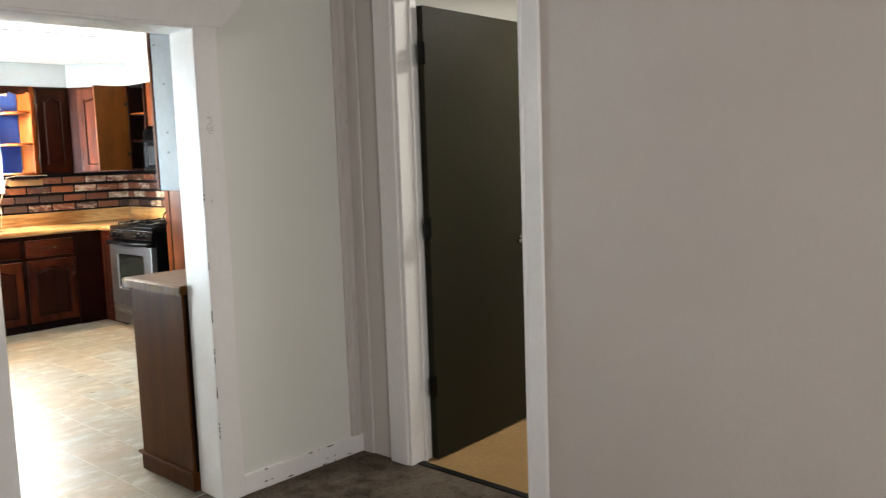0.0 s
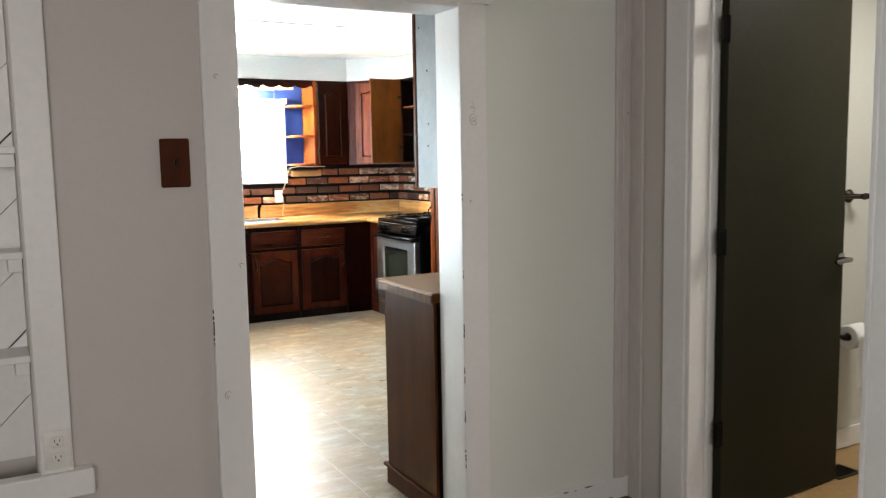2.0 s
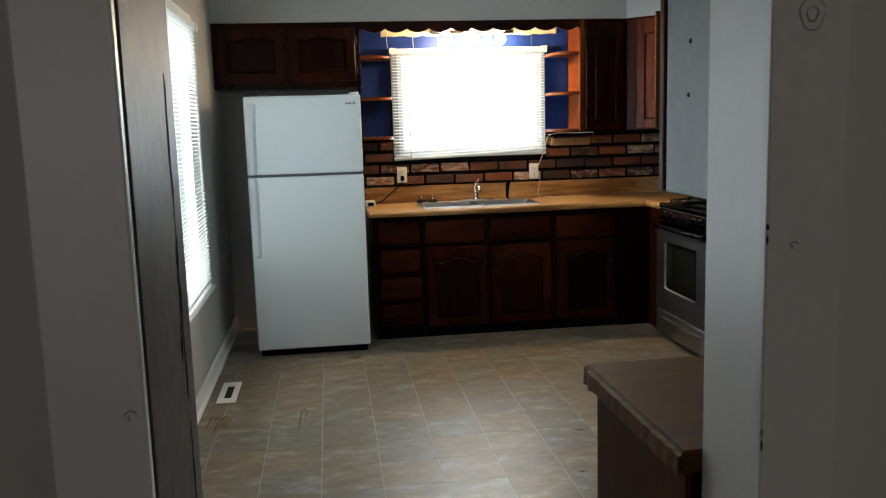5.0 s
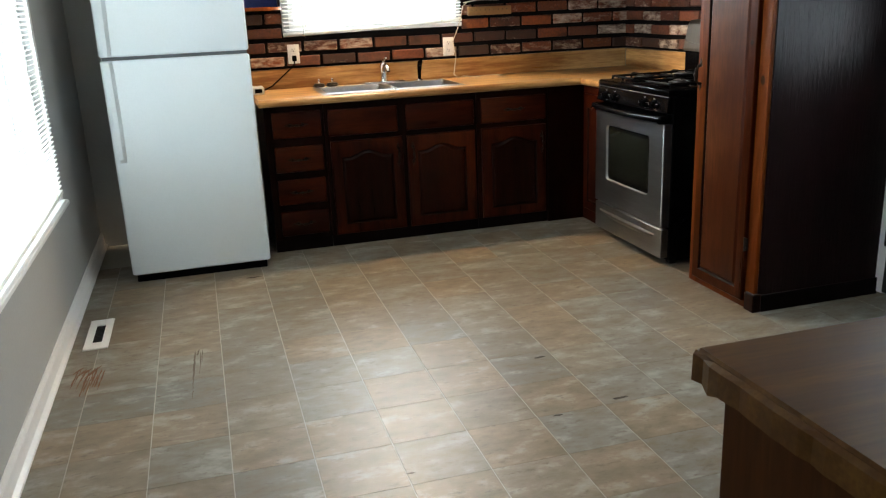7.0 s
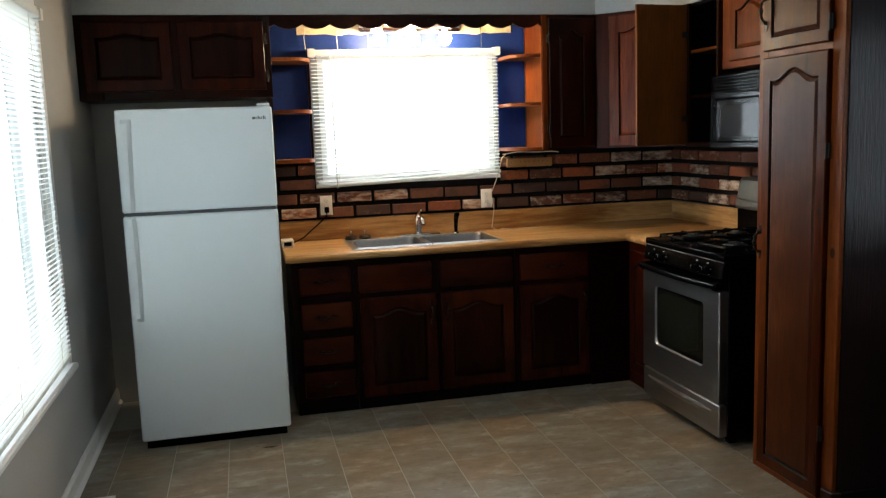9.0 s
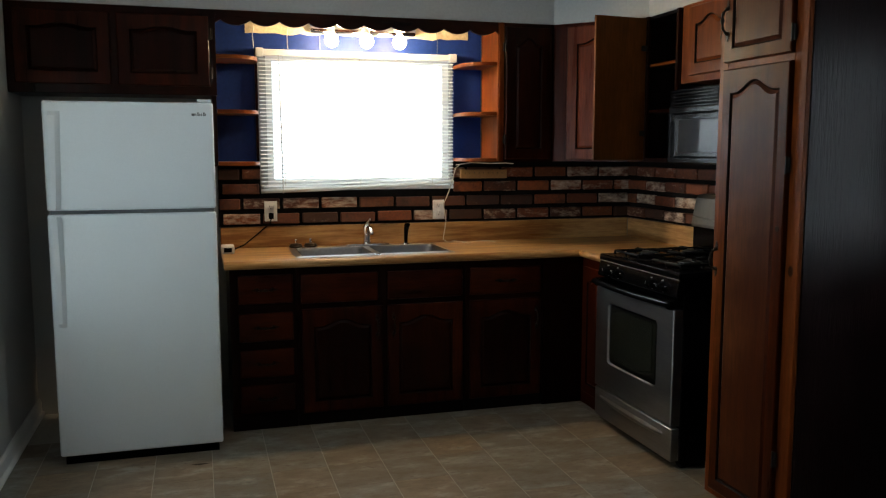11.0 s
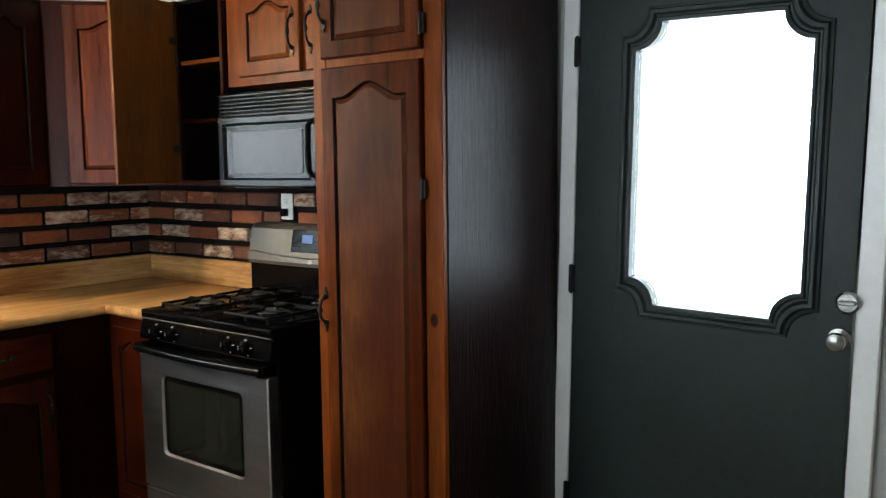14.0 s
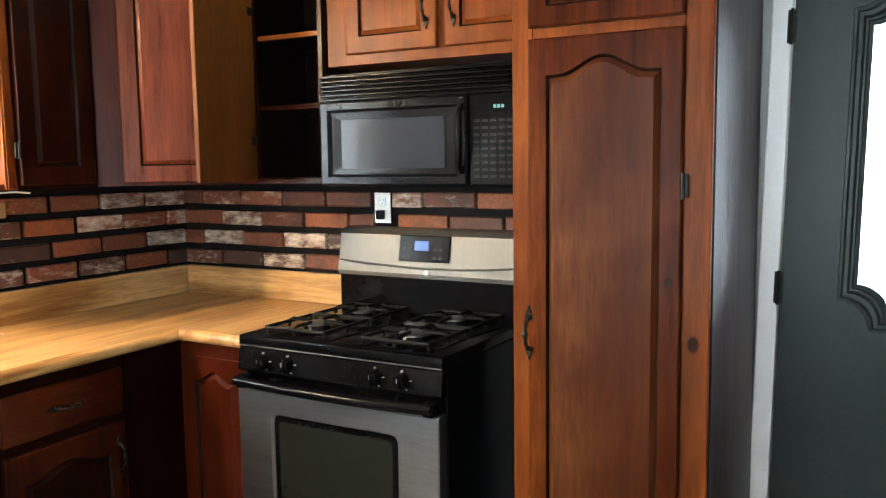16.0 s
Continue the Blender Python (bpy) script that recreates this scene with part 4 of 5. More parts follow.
        for d, ins, rr in ((0.0, 0.0, 0.03), (-0.012, 0.006, 0.04), (-0.13, 0.014, 0.05), (-0.165, 0.04, 0.05), (-0.17, 0.09, 0.04)):
            pts = []
            for cx, cy, a0 in ((bx0 + ins + rr, by0 + ins + rr, 180), (bx1 - ins - rr, by0 + ins + rr, 270), (bx1 - ins - rr, by1 - ins - rr, 0), (bx0 + ins + rr, by1 - ins - rr, 90)):
                for k in range(5):
                    a = radians(a0 + 90 * k / 4)
                    pts.append((cx + rr * math.cos(a), cy + rr * math.sin(a), z + d))
            rings.append([bm.verts.new(p) for p in pts])
        for a, b in zip(rings, rings[1:]):
            for k in range(20):
                bm.faces.new((a[k], a[(k + 1) % 20], b[(k + 1) % 20], b[k]))
        bm.faces.new(rings[-1])
        # flat corners between the square rim and the rounded bowl
        for ci, (cx, cy) in enumerate(((bx0, by0), (bx1, by0), (bx1, by1), (bx0, by1))):
            v = bm.verts.new((cx, cy, z))
            for k in range(4):
                bm.faces.new((v, rings[0][ci * 5 + k + 1], rings[0][ci * 5 + k]))
        put("bowl", bm, M_BOWL, s, smooth=True)
    return s


sink()


def faucet():
    f = empty("kitchen_faucet", "chrome single-lever kitchen faucet on a base plate", "faucet", at=(1.70, 5.85, 0.923))
    box("base", (1.57, 5.825, 0.919), (1.83, 5.878, 0.934), M_CHROME, f, 0.006, 2)
    bm = bmesh.new()
    add_tube(bm, [(1.70, 5.85, 0.93), (1.70, 5.85, 0.98), (1.70, 5.848, 1.02), (1.70, 5.85, 1.045)], [0.024, 0.021, 0.026, 0.016], 14)
    put("body", bm, M_CHROME, f, smooth=True)
    tube("spout", [(1.70, 5.85, 0.99), (1.697, 5.79, 1.03), (1.692, 5.72, 1.035), (1.69, 5.68, 1.02), (1.69, 5.672, 1.005)], [0.014, 0.014, 0.013, 0.013, 0.013], M_CHROME, f, 12)
    tube("lever", [(1.70, 5.85, 1.045), (1.702, 5.84, 1.062), (1.708, 5.80, 1.078)], [0.012, 0.009, 0.006], M_CHROME, f)
    return f


faucet().location.z -= 0.018
s = empty("side_sprayer", "black sink sprayer standing in its chrome ring", "sprayer", at=(1.935, 5.855, 0.923))
s0 = s
bm = bmesh.new()
add_tube(bm, [(1.935, 5.855, 0.918), (1.935, 5.855, 0.93), (1.935, 5.855, 0.932)], [0.022, 0.02, 0.014], 12)
put("ring", bm, M_CHROME, s, smooth=True)
tube("head", [(1.935, 5.855, 0.93), (1.935, 5.855, 0.97), (1.936, 5.85, 1.01), (1.938, 5.838, 1.035), (1.94, 5.815, 1.04)], [0.011, 0.012, 0.015, 0.017, 0.012], M_BLACK, s)
s0.location.z -= 0.018
for x, yv in ((1.285, 5.845), (1.37, 5.86)):
    s = empty("sink_strainer", "dark steel sink strainer basket standing on the sink rim", "strainer", "sink strainers", at=(x, yv, 0.924))
    bm = bmesh.new()
    add_tube(bm, [(x, yv, 0.921), (x, yv, 0.926), (x, yv, 0.930), (x, yv, 0.944), (x, yv, 0.947)], [0.026, 0.038, 0.040, 0.030, 0.006], 18)
    put("basket", bm, M_BRONZE, s, smooth=True)
    bm = bmesh.new()
    add_tube(bm, [(x, yv, 0.945), (x, yv, 0.962), (x, yv, 0.966), (x, yv, 0.972)], [0.005, 0.004, 0.009, 0.006], 10)
    put("post", bm, M_CHROME, s, smooth=True)
    s.location.z -= 0.018

socket("wall_outlet", "white double socket on the brick with a black plug", 0, 0, (1.157, 5.955, 1.108), 0, True)
socket("wall_outlet", "white wall plate on the brick above the counter", 0, 0, (2.165, 5.955, 1.10), 0)
# cables
c = tagged(tube("electric_cable", [(1.157, 5.93, 1.075), (1.15, 5.90, 1.045), (1.08, 5.88, 0.99), (1.0, 5.85, 0.930), (0.93, 5.80, 0.907), (0.90, 5.75, 0.904)], 0.004, M_BLACK), "black power cord hanging from the socket to the counter", "cable")
b = empty("power_adapter", "white cord connector lying at the counter's end", "adapter", at=(0.90, 5.76, 0.898))
bm = bmesh.new()
add_box(bm, (0.868, 5.69, 0.898), (0.938, 5.80, 0.942), 0.008, 2)
put("shell", bm, M_WPLAST, b, smooth=True)
box("face", (0.882, 5.687, 0.908), (0.924, 5.69, 0.932), M_BLACK, b, 0.0005)
random.seed(11)
loopy = [(2.30, 5.945, 1.372), (2.27, 5.94, 1.35), (2.25, 5.935, 1.28), (2.225, 5.93, 1.21), (2.19, 5.93, 1.13), (2.205, 5.925, 1.03), (2.18, 5.90, 0.922)]
loopy += [(2.20 + 0.05 * k + random.uniform(-0.02, 0.02), 5.86 + 0.05 * math.sin(k * 1.9), 0.9015 + 0.006 * (k % 2)) for k in range(7)]
tagged(tube("loose_cord", loopy, 0.0028, M_CORD, None, 6), "thin cream cord trailing down to the counter", "cord")
tagged(tube("loose_cord", [(2.27, 5.93, 1.37), (2.35, 5.88, 1.384), (2.45, 5.80, 1.38), (2.53, 5.76, 1.383), (2.57, 5.74, 1.378)], 0.003, M_CORD, None, 6), "thin cream cord tucked under the shelf", "cord")


# ---- wall cabinets ----
UY = 5.68


def wall_unit(name, label, x0, x1, z0, z1, doors, y0=UY, depth=0.31, mat=None, arch=0.04):
    c = empty(name, label, "cabinet", "kitchen wall cabinets", at=(x0, y0, z0))
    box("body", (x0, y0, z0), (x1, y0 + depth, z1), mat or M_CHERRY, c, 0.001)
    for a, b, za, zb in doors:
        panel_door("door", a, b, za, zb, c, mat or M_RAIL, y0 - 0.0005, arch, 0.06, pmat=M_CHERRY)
    return c


c = wall_unit("fridge_top_cabinet", "dark cherry wall cabinet with two doors above the refrigerator", XL + 0.002, 0.872, 1.745, 2.188, [(-0.09, 0.355, 1.79, 2.15), (0.388, 0.838, 1.79, 2.15)], arch=0.02)
for z in (1.86, 2.06):
    hinge(0.846, z, c, UY - 0.012, 0.05)
box("divider_panel", (0.846, UY + 0.001, 1.372), (0.868, YS - 0.025, 1.743), M_CHERRY, c, 0.001)
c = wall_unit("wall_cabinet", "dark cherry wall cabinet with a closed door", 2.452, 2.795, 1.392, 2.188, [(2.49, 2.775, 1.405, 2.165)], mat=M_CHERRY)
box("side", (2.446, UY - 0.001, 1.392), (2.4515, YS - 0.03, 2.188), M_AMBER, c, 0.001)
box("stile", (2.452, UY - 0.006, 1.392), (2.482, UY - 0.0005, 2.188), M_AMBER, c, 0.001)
for z in (1.52, 2.05):
    hinge(2.486, z, c, UY - 0.016, 0.05, M_IRON)

# blue panel, cream strip and open shelves round the window
tagged(boxes("trim_blue_panel", [((0.87, YS - 0.014, 1.372), (1.10, YS, 2.188)), ((2.268, YS - 0.014, 1.392), (2.446, YS, 2.188)), ((1.10, YS - 0.014, 2.03), (2.268, YS, 2.188))], M_BLUE), "deep blue painted wall panel round the window", "wall panel", kind="structure")
bm = bmesh.new()
random.seed(3)
top, low = [], []
for k in range(31):
    x = 1.04 + k * (2.36 - 1.04) / 30
    top.append((x, 2.185))
    low.append((x, 2.118 + random.uniform(-0.007, 0.007)))
add_prism(bm, low + top[::-1], YS - 0.020, YS - 0.0145)
tagged(put("trim_cream_strip", bm, M_CREAM), "rough cream plaster strip above the window", "trim", kind="structure")


def corner_shelf(x_wall, x_end, z, label):
    """A shelf board with a rounded free corner."""
    s = empty("window_shelf", label, "shelf", "shelves beside the window", at=(x_wall, YS - 0.15, z))
    sgn = 1 if x_end > x_wall else -1
    yb, yf = YS - 0.015, UY + 0.01
    pts = [(x_wall, yb), (x_wall, yf)]
    r = min(abs(x_end - x_wall), 0.14)
    cx, cy = x_end - sgn * r, yf + r
    for k in range(9):
        a = radians(-90 + 90 * k / 8)
        pts.append((cx + sgn * r * math.cos(a), cy + r * math.sin(a)))
    pts.append((x_end, yb))
    bm = bmesh.new()
    a = [bm.verts.new((x, y, z - 0.010)) for x, y in pts]
    b = [bm.verts.new((x, y, z + 0.010)) for x, y in pts]
    for k in range(len(pts)):
        bm.faces.new((a[k], a[(k + 1) % len(pts)], b[(k + 1) % len(pts)], b[k]))
    bm.faces.new(a)
    bm.faces.new(b[::-1])
    put("board", bm, M_AMBER_X, s)


for z in (1.385, 1.664, 1.952):
    corner_shelf(0.870, 1.094, z, "amber stained rounded shelf against the blue panel")
for z in (1.402, 1.670, 1.955):
    corner_shelf(2.445, 2.268, z, "amber stained rounded shelf against the blue panel")

# scalloped valance
bm = bmesh.new()
pts = [(0.872, 2.188)]
N, XA, XB = 10, 0.90, 2.43
pts.append((0.872, 2.122))
for k in range(N):
    for j in range(9):
        u = j / 8
        pts.append((XA + (XB - XA) * (k + u) / N, 2.138 - 0.026 * math.sin(math.pi * u) ** 0.8))
pts += [(2.446, 2.122), (2.446, 2.188)]
add_prism(bm, pts, UY - 0.002, UY + 0.016)
tagged(put("valance", bm, M_CHERRY_X), "scalloped dark cherry valance board above the window", "valance")


def vanity_light():
    v = empty("bulb_light_bar", "three-bulb light fitting lit above the sink window", "lamp", at=(1.70, 5.95, 2.11))
    box("bar", (1.40, 5.925, 2.125), (2.02, 5.972, 2.165), M_CHROME, v, 0.006, 2)
    for x in (1.50, 1.70, 1.89):
        bm = bmesh.new()
        add_tube(bm, [(x, 5.93, 2.150), (x, 5.84, 2.148), (x, 5.802, 2.138), (x, 5.797, 2.105)], [0.009, 0.009, 0.018, 0.020], 12)
        put("lampholder", bm, M_WPLAST, v, smooth=True)
        bm = bmesh.new()
        bmesh.ops.create_uvsphere(bm, u_segments=16, v_segments=10, radius=0.038)
        bmesh.ops.translate(bm, verts=bm.verts, vec=(x, 5.795, 2.068))
        put("bulb", bm, M_BULB, v, smooth=True)
    return v


vanity_light()

# diagonal corner cabinet
c = empty("corner_wall_cabinet", "reddish cherry diagonal corner wall cabinet, door tinted with painted sheen", "cabinet", "kitchen wall cabinets", at=(3.1, 5.6, 1.392))
bm = bmesh.new()
foot = [(2.797, 5.68), (3.19, 5.287), (3.49, 5.287), (3.49, 5.98), (2.797, 5.98)]
a = [bm.verts.new((x, y, 1.392)) for x, y in foot]
b = [bm.verts.new((x, y, 2.188)) for x, y in foot]
for k in range(5):
    bm.faces.new((a[k], a[(k + 1) % 5], b[(k + 1) % 5], b[k]))
bm.faces.new(a)
bm.faces.new(b[::-1])
put("body", bm, M_RED, c)
# Rosy tint paints the window gloss onto the slanted door.
M_ROSE = wood("sheen_tinted_cherry", (0.035, 0.0075, 0.003), (0.115, 0.026, 0.010), (0.16, 0.043, 0.018), "z", 0.26, spec=0.12)
d = panel_door("door", 0.088, 0.50, 0.012, 0.776, None, M_ROSE, 0, 0.04, 0.06)
at = d.location.copy()
d.parent = c
turn = Matrix.Translation((2.797 - 3.1 - 0.0005, 5.68 - 5.6 - 0.0005, 0)) @ Matrix.Rotation(radians(-45), 4, "Z")
d.matrix_basis = turn @ Matrix.Translation(at)

# open cabinet between the corner and the microwave, with its door swung open
c = empty("open_wall_cabinet", "open wall cabinet with bare shelves, its door swung open", "cabinet", "kitchen wall cabinets", at=(0, 0, 0))
W2 = 0.335
# Carcass and shelves near black: the recess shade is in their colour.
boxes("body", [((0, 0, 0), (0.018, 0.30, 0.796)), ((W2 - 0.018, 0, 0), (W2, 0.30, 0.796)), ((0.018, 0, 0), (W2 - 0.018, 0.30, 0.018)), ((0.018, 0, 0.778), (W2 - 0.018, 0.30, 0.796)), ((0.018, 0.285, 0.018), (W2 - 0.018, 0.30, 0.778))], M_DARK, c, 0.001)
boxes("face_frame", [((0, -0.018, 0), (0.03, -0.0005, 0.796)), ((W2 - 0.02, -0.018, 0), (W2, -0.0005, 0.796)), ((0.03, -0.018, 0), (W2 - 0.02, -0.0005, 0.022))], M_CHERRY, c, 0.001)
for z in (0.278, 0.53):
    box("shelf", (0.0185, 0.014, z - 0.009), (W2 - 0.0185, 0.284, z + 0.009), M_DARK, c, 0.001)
    # Upper edge takes lit amber, lower edge a shaded cherry.
    box("shelf_edge", (0.0185, 0.004, z - 0.009), (W2 - 0.0185, 0.0138, z + 0.009), M_AMBER_X if z > 0.4 else M_CHERRY_X, c, 0.001)
d = box("door", (0.0, 0.0, 0.012), (0.330, 0.018, 0.786), M_TAN, None, 0.002)
at = d.location.copy()
d.parent = c
d.matrix_basis = Matrix.Translation((0.012, -0.028, 0)) @ Matrix.Rotation(radians(-83), 4, "Z") @ Matrix.Translation(at)
for z in (0.158, 0.623):
    hinge(0.014, z, c, -0.034, 0.055, M_IRON)
    box("hinge_arm", (0.022, -0.060, z - 0.016), (0.034, -0.020, z + 0.016), M_IRON, c, 0.002)
place(c, 3.187, 5.285, 1.392, -90)

# cabinet above the microwave
c = empty("microwave_top_cabinet", "amber cherry wall cabinet with two doors above the microwave", "cabinet", "kitchen wall cabinets")
box("body", (0, 0, 0), (0.885, 0.29, 0.395), M_AMBER, c, 0.001)
for a, b, hx in ((0.09, 0.447, 0.412), (0.478, 0.835, 0.512)):
    panel_door("door", a, b, 0.035, 0.375, c, M_AMBER, -0.0005, 0.035, 0.055)
    pull(hx, 0.185, c, -0.021, 0.125)
place(c, 3.187, 4.938, 1.798, -90)


M_GLOSS = surface("glossy_black_plastic", (0.0025, 0.0027, 0.0033), (0.004, 0.0042, 0.005), 3, 80, 0.18, 0.0, grit=0.05, rvar=0.03, spec=0.12)


def microwave():
    m = empty("microwave_oven", "black over-the-range microwave with a dark glass door", "microwave")
    w, h = 0.76, 0.385
    box("body", (0, 0.02, 0.0), (w, 0.365, h), M_BLACK, m, 0.003)
    bm = bmesh.new()
    for k in range(6):
        z = h - 0.008 - k * 0.0155
        add_box(bm, (0.002, -0.012, z - 0.011), (w - 0.002, 0.02, z), 0.003)
    put("vent_grille", bm, M_BLACK, m)
    # door: frame with a sunken glass window
    bm = bmesh.new()
    dw, dz0, dz1 = 0.575, 0.006, 0.288

    def ring(ins, y):
        return [bm.verts.new(p) for p in ((0.002 + ins, y, dz0 + ins * 0.8), (dw - ins, y, dz0 + ins * 0.8), (dw - ins, y, dz1 - ins * 0.8), (0.002 + ins, y, dz1 - ins * 0.8))]

    rr = [ring(0, 0.02), ring(0.0, -0.012), ring(0.008, -0.018), ring(0.034, -0.018), ring(0.046, -0.006), ring(0.082, -0.004)]
    for a, b in zip(rr, rr[1:]):
        for k in range(4):
            bm.faces.new((a[k], a[(k + 1) % 4], b[(k + 1) % 4], b[k]))
    bm.faces.new(rr[-1])
    put("door", bm, M_GLOSS, m)
    box("window", (0.088, -0.007, 0.062), (dw - 0.086, -0.0035, 0.226), surface("microwave_glass", (0.02, 0.022, 0.026), (0.024, 0.026, 0.03), 3, 60, 0.05, 0.0, grit=0.02, spec=0.12, rvar=0.02), m, 0.0)
    tube("handle", [(0.555, -0.018, 0.05), (0.56, -0.045, 0.07), (0.566, -0.055, 0.15), (0.56, -0.045, 0.235), (0.555, -0.018, 0.255)], [0.011, 0.011, 0.012, 0.011, 0.011], M_BLACK, m)
    box("control_panel", (dw + 0.006, -0.016, 0.006), (w - 0.002, 0.02, 0.288), M_BLACK, m, 0.004)
    boxes("clock", [((dw + 0.092 + k * 0.013, -0.0175, 0.243), (dw + 0.101 + k * 0.013, -0.0165, 0.253)) for k in range(3)], M_CLOCK, m)
    boxes("keypad", [((dw + 0.022 + i * 0.029, -0.0172, 0.03 + j * 0.0215), (dw + 0.043 + i * 0.029, -0.0162, 0.038 + j * 0.0215)) for i in range(5) for j in range(9)], M_KEYS, m)
    return m


place(microwave(), 3.125, 4.926, 1.383, -90)


# ---- stove ----
M_GRATE = surface("matt_black_iron", (0.002, 0.002, 0.002), (0.004, 0.004, 0.004), 12, 120, 0.6, 0.2, spec=0.1)
M_DULLW = surface("dull_white_print", (0.22, 0.22, 0.22), (0.28, 0.28, 0.28), 6, 60, 0.5, 0.0)


def stove():
    s = empty("gas_range", "black and stainless steel freestanding gas range", "stove")
    w, d = 0.76, 0.66
    box("body", (0, 0.03, 0.03), (w, d, 0.88), M_BLACK, s, 0.003)
    for x in (0.03, w - 0.07):
        box("foot", (x, 0.06, 0), (x + 0.04, 0.10, 0.03), M_IRON, s)
    box("cooktop", (-0.001, 0.0, 0.88), (w + 0.001, d - 0.02, 0.915), M_BLACK, s, 0.006, 2)
    bm = bmesh.new()
    prof = [(0.03, 0.80), (-0.004, 0.80), (-0.008, 0.806), (0.004, 0.874), (0.012, 0.88), (0.03, 0.88)]
    a = [bm.verts.new((0, y, z)) for y, z in prof]
    b = [bm.verts.new((w, y, z)) for y, z in prof]
    for k in range(len(prof)):
        bm.faces.new((a[k], a[(k + 1) % 6], b[(k + 1) % 6], b[k]))
    bm.faces.new(a)
    bm.faces.new(b[::-1])
    put("control_front", bm, M_BLACK, s)
    for x in (0.105, 0.205, 0.535, 0.63):
        bm = bmesh.new()
        add_tube(bm, [(x, 0.004, 0.838), (x, -0.012, 0.835), (x, -0.026, 0.833), (x, -0.030, 0.832)], [0.023, 0.021, 0.018, 0.012], 16)
        add_box(bm, (x - 0.004, -0.036, 0.818), (x + 0.004, -0.022, 0.85), 0.002)
        tagged(put("knob", bm, M_BLACK, s, smooth=True), "black control knob")
        tagged(boxes("mark", [((x - 0.003, -0.0065, 0.861), (x + 0.002, 0.001, 0.866)), ((x + 0.026, -0.0075, 0.838), (x + 0.032, 0.001, 0.840)), ((x - 0.030, -0.0075, 0.828), (x - 0.027, 0.001, 0.834)), ((x + 0.012, -0.0085, 0.811), (x + 0.019, 0.001, 0.813))], M_DULLW, s), "small white dial marks", kind="stuff")
        box("pointer", (x - 0.0008, -0.0366, 0.836), (x + 0.0008, -0.035, 0.849), M_DULLW, s, 0.0)
    # Slim steel strip added to draw the highlight along the cooktop's bevel.
    box("trim_strip", (0.002, -0.0015, 0.8795), (w - 0.002, 0.004, 0.8835), M_STEELD, s, 0.001)
    # oven door
    bm = bmesh.new()
    z0, z1 = 0.21, 0.745
    wx0, wx1, wz0, wz1 = 0.14, 0.62, 0.355, 0.675

    def ring(x0, x1, a, b, y, r=0.0):
        pts = []
        for cx, cz, t in ((x0 + r, a + r, 180), (x1 - r, a + r, 270), (x1 - r, b - r, 0), (x0 + r, b - r, 90)):
            for k in range(4):
                an = radians(t + 30 * k)
                pts.append((cx + r * math.cos(an), y, cz + r * math.sin(an)))
        return [bm.verts.new(p) for p in pts]

    rr = [ring(0.004, w - 0.004, z0, z1, 0.03), ring(0.004, w - 0.004, z0, z1, -0.014, 0.002), ring(0.009, w - 0.009, z0 + 0.005, z1 - 0.005, -0.018, 0.002),
          ring(wx0, wx1, wz0, wz1, -0.018, 0.025), ring(wx0 + 0.006, wx1 - 0.006, wz0 + 0.006, wz1 - 0.006, -0.008, 0.022)]
    for a, b in zip(rr, rr[1:]):
        for k in range(16):
            bm.faces.new((a[k], a[(k + 1) % 16], b[(k + 1) % 16], b[k]))
    put("oven_door", bm, M_STEEL, s)
    bm = bmesh.new()
    rr = ring(wx0 + 0.006, wx1 - 0.006, wz0 + 0.006, wz1 - 0.006, -0.0075, 0.022)
    bm.faces.new(rr)
    put("oven_window", bm, M_BLACK, s)
    bm = bmesh.new()
    rr = ring(wx0 + 0.026, wx1 - 0.026, wz0 + 0.026, wz1 - 0.026, -0.0085, 0.012)
    bm.faces.new(rr)
    put("oven_window", bm, surface("oven_glass", (0.008, 0.009, 0.007), (0.011, 0.012, 0.009), 3, 60, 0.05, 0.0, grit=0.02, spec=0.22, rvar=0.02), s)
    bm = bmesh.new()
    pts = []
    for k in range(11):
        u = k / 10
        pts.append((0.015 + u * (w - 0.03), -0.036 - 0.008 * math.sin(math.pi * u), 0.772 - 0.006 * math.sin(math.pi * u)))
    add_tube(bm, pts, 0.016, 10)
    for x in (0.03, w - 0.03):
        add_box(bm, (x - 0.018, -0.036, 0.748), (x + 0.018, 0.03, 0.79), 0.004)
    put("oven_handle", bm, M_BLACK, s, smooth=True)
    # drawer with a swept pull
    box("drawer", (0.004, -0.014, 0.045), (w - 0.004, 0.03, 0.200), M_STEEL, s, 0.004)
    bm = bmesh.new()
    rows = []
    for k in range(17):
        u = k / 16
        x = 0.07 + u * (w - 0.14)
        t = 0.024 * math.sin(math.pi * u) ** 0.5 + 0.002
        rows.append([bm.verts.new(p) for p in ((x, -0.0135, 0.165), (x, -0.018 - t * 0.7, 0.160), (x, -0.016 - t * 0.7, 0.150), (x, -0.0135, 0.155 - t))])
    for a, b in zip(rows, rows[1:]):
        for k in range(3):
            bm.faces.new((a[k], a[k + 1], b[k + 1], b[k]))
    put("drawer_pull", bm, M_STEEL, s, smooth=True)
    # burners and grates
    for x, y, r in ((0.19, 0.17, 0.045), (0.57, 0.17, 0.055), (0.19, 0.43, 0.05), (0.57, 0.43, 0.045)):
        bm = bmesh.new()
        add_tube(bm, [(x, y, 0.914), (x, y, 0.917), (x, y, 0.922), (x, y, 0.934)], [r + 0.05, r + 0.045, r, r - 0.006], 20)
        tagged(put("burner", bm, M_BLACK, s, smooth=True), "black enamel burner bowl")
        bm = bmesh.new()
        add_tube(bm, [(x, y, 0.934), (x, y, 0.941), (x, y, 0.944)], [r - 0.004, r - 0.004, r - 0.012], 20)
